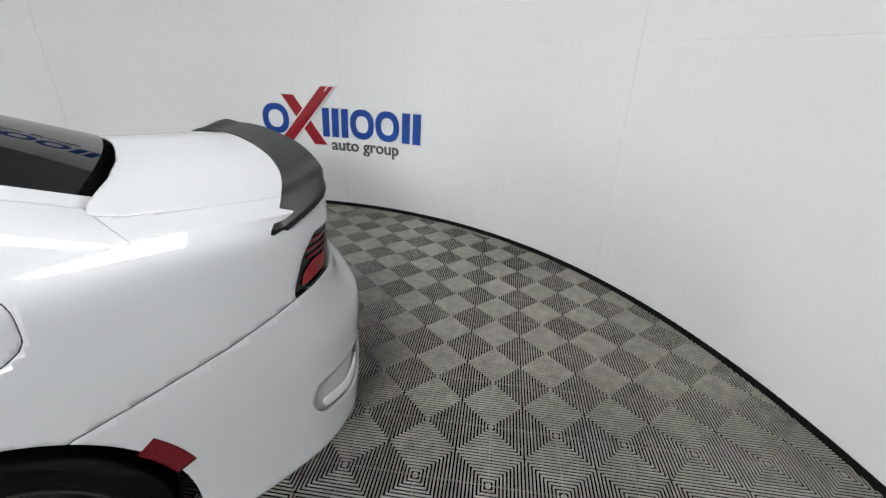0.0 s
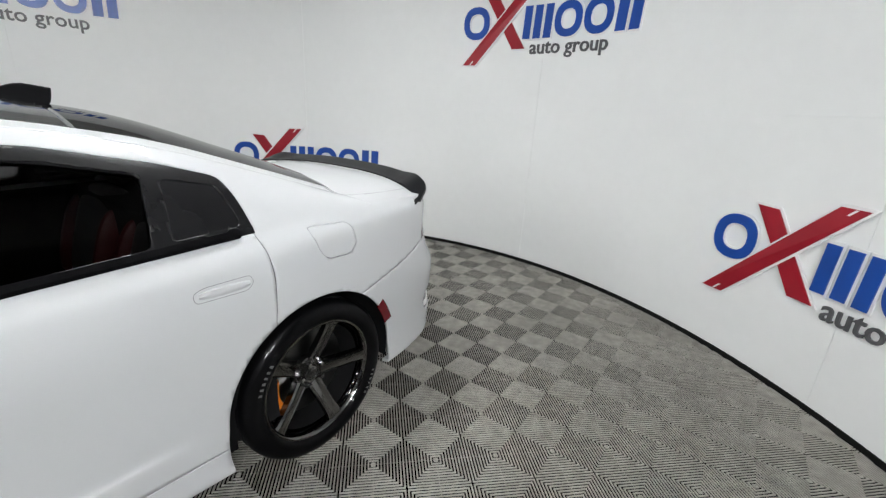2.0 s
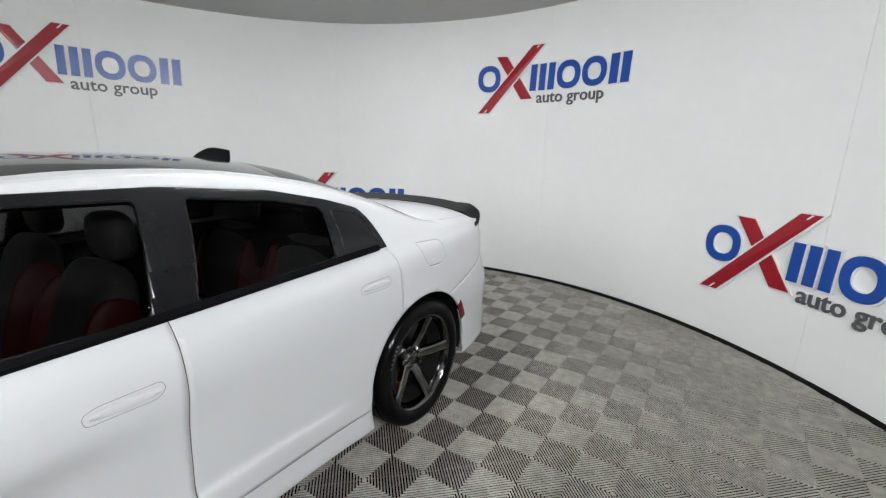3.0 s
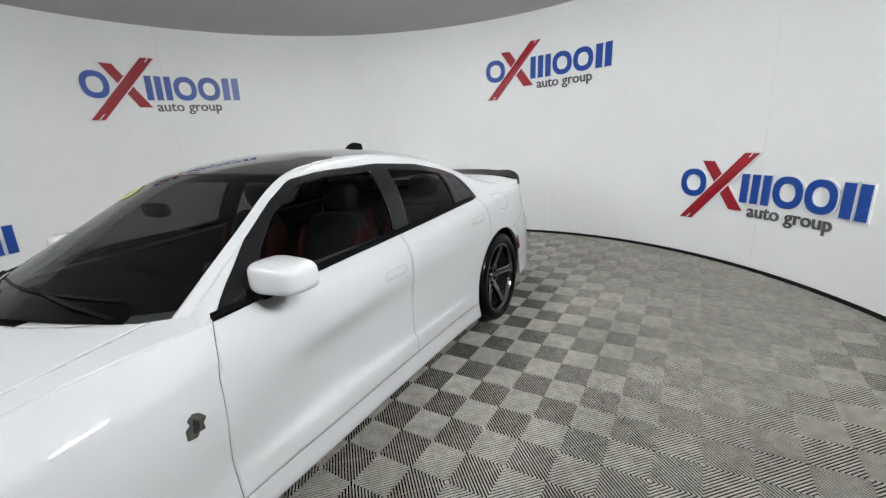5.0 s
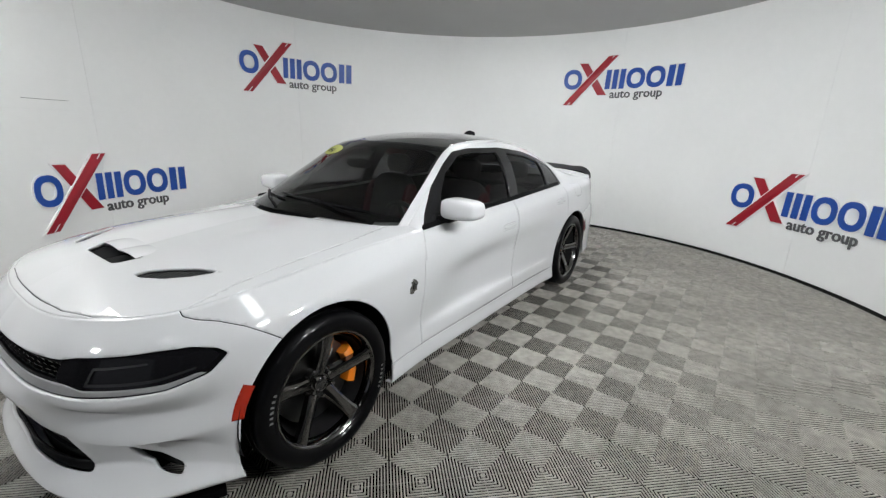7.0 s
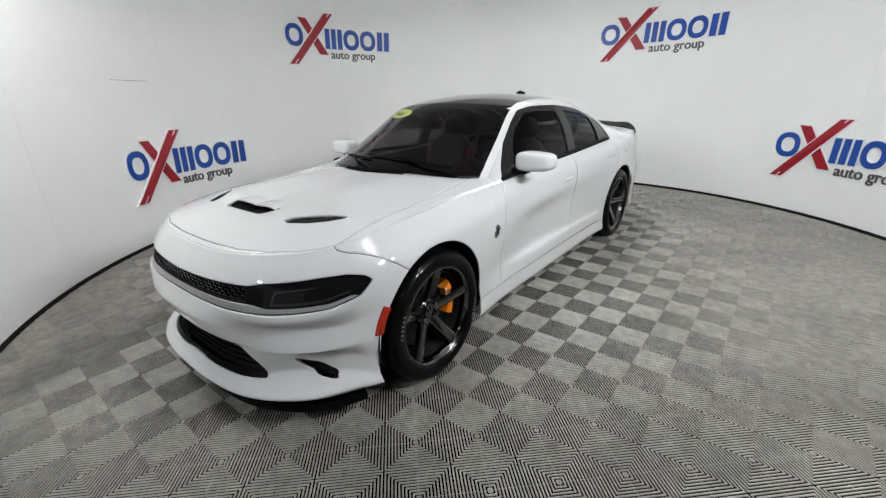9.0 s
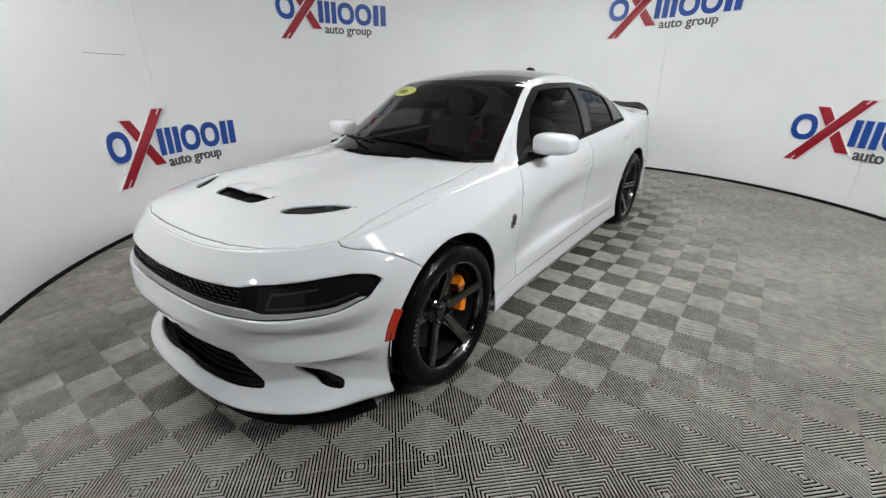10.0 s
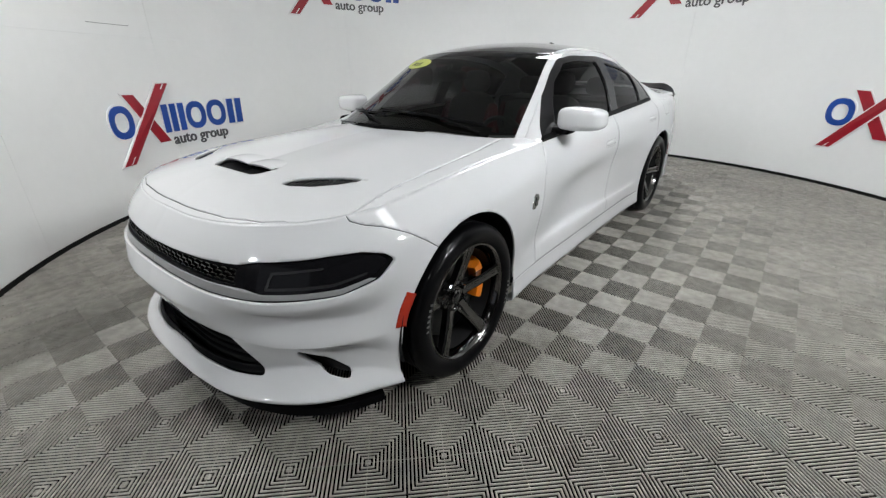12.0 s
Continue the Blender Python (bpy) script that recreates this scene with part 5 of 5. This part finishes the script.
seat(0.02, 0.38, 0.60, 0.50)
seat(0.02, -0.38, 0.60, 0.50)
seat(-0.92, 0.36, 0.54, 0.52)
seat(-0.92, -0.36, 0.54, 0.52)
bm = bmesh.new()
for k in range(28):
    a0, a1 = 2 * math.pi * k / 28, 2 * math.pi * (k + 1) / 28
    rr = []
    for a in (a0, a1):
        rr.append([((0.17 + 0.016 * math.cos(t)) * math.cos(a), (0.17 + 0.016 * math.cos(t)) * math.sin(a), 0.016 * math.sin(t)) for t in [math.pi * q / 3 for q in range(6)]])
    for j in range(6):
        bm.faces.new([bm.verts.new(p) for p in (rr[0][j], rr[1][j], rr[1][(j + 1) % 6], rr[0][(j + 1) % 6])])
bmesh.ops.remove_doubles(bm, verts=bm.verts, dist=1e-5)
box(bm, -0.16, 0.16, -0.02, 0.02, -0.01, 0.01)
bmesh.ops.transform(bm, matrix=Matrix.Translation((0.42, 0.38, 0.86)) @ Matrix.Rotation(radians(-66), 4, "Y"), verts=bm.verts)
part("steering_wheel", bm, M_SEAT, car)
bm = ellipsoid((0.50, 0.0, 1.255), (0.02, 0.12, 0.035), 3.0)
part("inner_mirror", bm, M_CABIN, car)
# oval sticker at the top of the windscreen on the passenger side
bm = sheet(top_surface, lin(0.66, 1.04, 30), lin(0.10, 0.85, 50), (lambda p: 0.03 * (1 - math.hypot((p.y - 0.365) / 0.172, (p.z - 1.330) / 0.031)),), offset=-0.003)
bmesh.ops.scale(bm, vec=(1, -1, 1), verts=bm.verts)
sticker = part("sticker", outward(bm), M_YELLOW, car, "yellow oval sticker with dark figures on the windscreen")
for k in range(4):
    y0 = 0.300 + 0.036 * k
    bm = sheet(top_surface, lin(0.66, 1.04, 40), lin(0.10, 0.85, 90), (within(away([(y0, 1.316), (y0 + 0.020, 1.316), (y0 + 0.020, 1.338), (y0, 1.338)], 1, 2)),), offset=-0.005)
    bmesh.ops.scale(bm, vec=(1, -1, 1), verts=bm.verts)
    part("figure_bar", outward(bm), M_SATIN, sticker)

# ---------------------------------------------------------------- raised signs on the booth wall
def sign_loop(bm, e0, z0, pts, depth):
    out = []
    for u, z in pts:
        e = along(e0, u)
        q = ring(e, depth)
        out.append(bm.verts.new((q.x, q.y, z0 + z)))
    return out


def sign_plate(e0, z0, pts, back, front, hole=None):
    """A raised flat shape on the curved wall: its outline, the depths of its back and face, and a hole if it is a ring."""
    bm = bmesh.new()
    a, b = sign_loop(bm, e0, z0, pts, back), sign_loop(bm, e0, z0, pts, front)
    n = len(pts)
    for k in range(n):
        bm.faces.new((a[k], a[(k + 1) % n], b[(k + 1) % n], b[k]))
    if hole:
        c, d = sign_loop(bm, e0, z0, hole, back), sign_loop(bm, e0, z0, hole, front)
        for k in range(n):
            bm.faces.new((c[k], c[(k + 1) % n], d[(k + 1) % n], d[k]))
            bm.faces.new((b[k], b[(k + 1) % n], d[(k + 1) % n], d[k]))
            bm.faces.new((a[k], a[(k + 1) % n], c[(k + 1) % n], c[k]))
    else:
        bm.faces.new(b)
        bm.faces.new(a[::-1])
    bmesh.ops.recalc_face_normals(bm, faces=bm.faces)
    return bm


def oval(cu, cz, ru, rz, n=40, power=2.3):
    pts = []
    for k in range(n):
        t = 2 * math.pi * k / n
        c, s = math.cos(t), math.sin(t)
        pts.append((cu + ru * math.copysign(abs(c) ** (2 / power), c), cz + rz * math.copysign(abs(s) ** (2 / power), s)))
    return pts


def grown(pts, d):
    """A convex outline moved outwards by d."""
    c = Vector((sum(p[0] for p in pts) / len(pts), sum(p[1] for p in pts) / len(pts)))
    out = []
    n = len(pts)
    for k in range(n):
        p0, p1, p2 = Vector(pts[k - 1]), Vector(pts[k]), Vector(pts[(k + 1) % n])
        d1, d2 = (p1 - p0).normalized(), (p2 - p1).normalized()
        n1, n2 = Vector((d1.y, -d1.x)), Vector((d2.y, -d2.x))
        if n1.dot(p1 - c) < 0:
            n1, n2 = -n1, -n2
        m = (n1 + n2)
        m = m / max(0.35, m.dot(n1)) if m.length > 1e-6 else n1
        out.append(tuple(p1 + m * d))
    return out


def caption(e0, z0, u0, u1, zb, text, back, front, owner):
    cu = bpy.data.curves.new("caption", "FONT")
    cu.body, cu.size, cu.extrude, cu.resolution_u, cu.offset = text, 1.0, 0.5, 3, 0.012
    tmp = bpy.data.objects.new("caption", cu)
    me = bpy.data.meshes.new_from_object(tmp)
    bpy.data.objects.remove(tmp)
    xs = [v.co.x for v in me.vertices]
    lo, hi = min(xs), max(xs)
    k = (u1 - u0) / (hi - lo)
    for v in me.vertices:
        u, z, d = u0 + (v.co.x - lo) * k, zb + v.co.y * k * 0.98, (front if v.co.z > 0 else back)
        q = ring(along(e0, u), d)
        v.co = (q.x, q.y, z0 + z)
    me.materials.clear()
    me.materials.append(M_GREY)
    words = new("caption")
    words.parent = owner
    tagged(words, "small dark grey lettering")
    whole = bmesh.new()
    whole.from_mesh(me)
    bmesh.ops.remove_doubles(whole, verts=whole.verts, dist=1e-5)
    left = set(whole.verts)
    while left:
        island, edge_of = set(), [min(left, key=lambda v: v.index)]
        while edge_of:
            v = edge_of.pop()
            if v in island:
                continue
            island.add(v)
            edge_of += [e.other_vert(v) for e in v.link_edges]
        left -= island
        one = bmesh.new()
        new_of = {v: one.verts.new(v.co) for v in island}
        for f in {f for v in island for f in v.link_faces}:
            one.faces.new([new_of[v] for v in f.verts])
        part("letter", one, M_GREY, words, smooth=False)
    whole.free()


def wall_sign(s0, z0, k):
    """A sign whose left end lies s0 metres round the wall, whose middle is z0 high and which is k times the usual width."""
    e0 = float(np.interp(s0 % PERIMETER, _S, _E))
    sign = tagged(new("wall_sign"), "raised blue and red sign with white edges on the white wall", "sign", group="signs on the booth wall")
    shapes = [("ring", oval(0.138, 0.0, 0.138, 0.150), oval(0.138, 0.0, 0.080, 0.088), M_BLUE)]
    for cu in (1.085, 1.368):
        shapes.append(("ring", oval(cu, -0.018, 0.131, 0.145), oval(cu, -0.018, 0.072, 0.082), M_BLUE))
    for u in (0.640, 0.745, 0.850):
        shapes.append(("bar", [(u, -0.160), (u + 0.072, -0.160), (u + 0.082, 0.122), (u + 0.010, 0.122)], None, M_BLUE))
    for u in (1.530, 1.650):
        shapes.append(("bar", [(u, -0.160), (u + 0.085, -0.160), (u + 0.095, 0.122), (u + 0.010, 0.122)], None, M_BLUE))
    shapes.append(("cross_bar", [(0.225, 0.240), (0.350, 0.235), (0.675, -0.245), (0.540, -0.245)], None, M_RED))
    shapes.append(("slash", [(0.015, -0.392), (0.150, -0.392), (0.795, 0.325), (0.655, 0.325)], None, M_RED))
    wide = lambda pts: [(u * k, z) for u, z in pts]
    for name, pts, hole, mat in shapes:
        pts, hole = wide(pts), wide(hole) if hole else None
        lift = 0.006 if name == "slash" else 0.0
        inner = [(2 * p[0] - q[0], 2 * p[1] - q[1]) for p, q in zip(hole, grown(hole, 0.012))] if hole else None
        face = part(name, sign_plate(e0, z0, pts, 0.012 + lift, 0.020 + lift, hole), mat, sign, smooth=False)
        part("edge", sign_plate(e0, z0, grown(pts, 0.014), 0.001, 0.011 + lift, inner), M_WHITE, face, smooth=False)
    part("stripe", sign_plate(e0, z0, wide([(0.088, -0.388), (0.104, -0.388), (0.742, 0.322), (0.726, 0.322)]), 0.024, 0.0275), M_WHITE, sign, "thin white stripe", smooth=False)
    caption(e0, z0, 0.725 * k, 1.485 * k, -0.292, "auto group", 0.002, 0.014, sign)


for s0, z0, k in ((20.330, 0.865, 0.98), (17.684, 2.385, 1.0), (15.003, 0.892, 1.0), (12.262, 2.385, 1.035), (9.500, 0.835, 1.04)):
    wall_sign(s0, z0, k)

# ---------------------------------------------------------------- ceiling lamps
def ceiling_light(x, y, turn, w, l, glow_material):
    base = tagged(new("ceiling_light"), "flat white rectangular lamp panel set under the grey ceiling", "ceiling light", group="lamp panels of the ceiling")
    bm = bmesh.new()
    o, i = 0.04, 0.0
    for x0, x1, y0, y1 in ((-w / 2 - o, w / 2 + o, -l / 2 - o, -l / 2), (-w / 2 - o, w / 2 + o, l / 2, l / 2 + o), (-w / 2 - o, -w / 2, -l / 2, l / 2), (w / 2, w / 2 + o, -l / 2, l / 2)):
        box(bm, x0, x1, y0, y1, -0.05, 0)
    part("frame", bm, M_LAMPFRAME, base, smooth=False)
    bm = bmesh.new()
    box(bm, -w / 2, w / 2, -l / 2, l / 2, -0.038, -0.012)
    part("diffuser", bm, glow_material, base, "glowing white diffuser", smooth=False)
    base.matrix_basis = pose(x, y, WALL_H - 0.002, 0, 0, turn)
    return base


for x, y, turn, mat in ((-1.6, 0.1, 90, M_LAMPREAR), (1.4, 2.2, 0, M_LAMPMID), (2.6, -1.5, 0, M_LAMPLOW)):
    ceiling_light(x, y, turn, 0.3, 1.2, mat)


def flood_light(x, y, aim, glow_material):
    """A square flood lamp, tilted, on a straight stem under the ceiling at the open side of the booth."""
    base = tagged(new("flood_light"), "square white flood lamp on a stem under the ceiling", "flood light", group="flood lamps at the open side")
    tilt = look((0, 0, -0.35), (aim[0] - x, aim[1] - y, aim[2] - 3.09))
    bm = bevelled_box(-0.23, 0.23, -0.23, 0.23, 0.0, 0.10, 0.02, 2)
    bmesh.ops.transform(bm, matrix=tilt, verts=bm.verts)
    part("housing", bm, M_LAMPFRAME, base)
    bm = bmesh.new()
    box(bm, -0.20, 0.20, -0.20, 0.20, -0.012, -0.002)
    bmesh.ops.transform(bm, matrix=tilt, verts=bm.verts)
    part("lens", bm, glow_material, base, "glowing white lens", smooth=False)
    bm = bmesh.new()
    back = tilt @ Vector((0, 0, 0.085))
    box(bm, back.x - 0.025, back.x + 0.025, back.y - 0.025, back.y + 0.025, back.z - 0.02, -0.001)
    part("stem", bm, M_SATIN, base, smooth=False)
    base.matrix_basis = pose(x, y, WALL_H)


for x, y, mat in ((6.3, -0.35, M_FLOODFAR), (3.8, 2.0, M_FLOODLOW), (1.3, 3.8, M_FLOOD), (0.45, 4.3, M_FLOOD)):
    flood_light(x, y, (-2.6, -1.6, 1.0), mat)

# ---------------------------------------------------------------- floor tiles
TILE = 0.2835
T_ANGLE = radians(45 - 0.5)
T_ORIGIN = Vector((2.232, 0.932))
RIBS = 10
RIB_Z = -0.0060


def ribbed_tile():
    """One open tile: square rings one inside the other, each a shallow grey rib on a thin stem coloured black for the
    gap's shade.
    """
    verts, faces, slots = [], [], []
    half = TILE / 2
    pitch = half / RIBS
    for r in range(RIBS):
        outer = half - (r + 0.27) * pitch
        inner = outer - pitch * 0.47
        soft = pitch * 0.12
        mid, stem = (outer + inner) / 2, (outer - inner) * 0.28
        prof = [(mid + stem, -0.024), (mid + stem, RIB_Z), (outer, RIB_Z), (outer, -0.0018), (outer - soft, 0.0), (inner + soft, 0.0), (inner, -0.0018), (inner, RIB_Z), (mid - stem, RIB_Z), (mid - stem, -0.024)]
        n0 = len(verts)
        for d, z in prof:
            verts += [(d, d, z), (-d, d, z), (-d, -d, z), (d, -d, z)]
        for p in range(len(prof) - 1):
            for k in range(4):
                a, b = n0 + 4 * p + k, n0 + 4 * p + (k + 1) % 4
                faces.append((a, a + 4, b + 4, b))
                # slot 1 blackens stems and rib undersides, shade of the gaps put into colour
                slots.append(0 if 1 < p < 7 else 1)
    for w, l in ((0.0011, half), (half, 0.0011)):
        n0 = len(verts)
        verts += [(w, l, -0.003), (-w, l, -0.003), (-w, -l, -0.003), (w, -l, -0.003)]
        faces.append((n0, n0 + 1, n0 + 2, n0 + 3))
        slots.append(0)
    return verts, faces, slots


t_verts, t_faces, t_slots = ribbed_tile()
tile_mesh = bpy.data.meshes.new("tile")
tile_mesh.from_pydata(t_verts, [], t_faces)
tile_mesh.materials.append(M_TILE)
tile_mesh.materials.append(M_SUB_SHADE)
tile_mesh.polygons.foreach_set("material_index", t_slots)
spots = []
for i in range(-26, 27):
    for j in range(-26, 27):
        c = T_ORIGIN + Vector((i * TILE * math.cos(T_ANGLE) - j * TILE * math.sin(T_ANGLE), i * TILE * math.sin(T_ANGLE) + j * TILE * math.cos(T_ANGLE)))
        d = c - Vector((CX, CY))
        u, v = d.x * math.cos(TH) + d.y * math.sin(TH), -d.x * math.sin(TH) + d.y * math.cos(TH)
        if math.hypot(u / (RA + 0.14), v / (RB + 0.14)) < 1 or (c.x > -1.9 and c.y > -0.9 and c.x < 4.6 and c.y < 4.6):
            spots.append(c)
# the stretch beside and before the car lies nearest to the walk
spots.sort(key=lambda c: (c - Vector((0.9, 1.9))).length)
for c in spots[:300]:
    t = new("tile", tile_mesh)
    t.parent = floor
    t.matrix_basis = Matrix.Translation((c.x, c.y, 0)) @ Matrix.Rotation(T_ANGLE + radians(90) * random.randrange(4), 4, "Z")
verts, faces = [], []
ca, sa = math.cos(T_ANGLE), math.sin(T_ANGLE)
for c in spots[300:]:
    n0 = len(verts)
    verts += [(c.x + x * ca - y * sa, c.y + x * sa + y * ca, z) for x, y, z in t_verts]
    faces += [tuple(n0 + k for k in f) for f in t_faces]
rest = bpy.data.meshes.new("far_tiles")
rest.from_pydata(verts, [], faces)
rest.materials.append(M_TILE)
rest.materials.append(M_SUB_SHADE)
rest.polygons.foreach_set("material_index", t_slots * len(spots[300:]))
rest_ob = tagged(new("far_tiles", rest), kind="stuff")
rest_ob.parent = floor
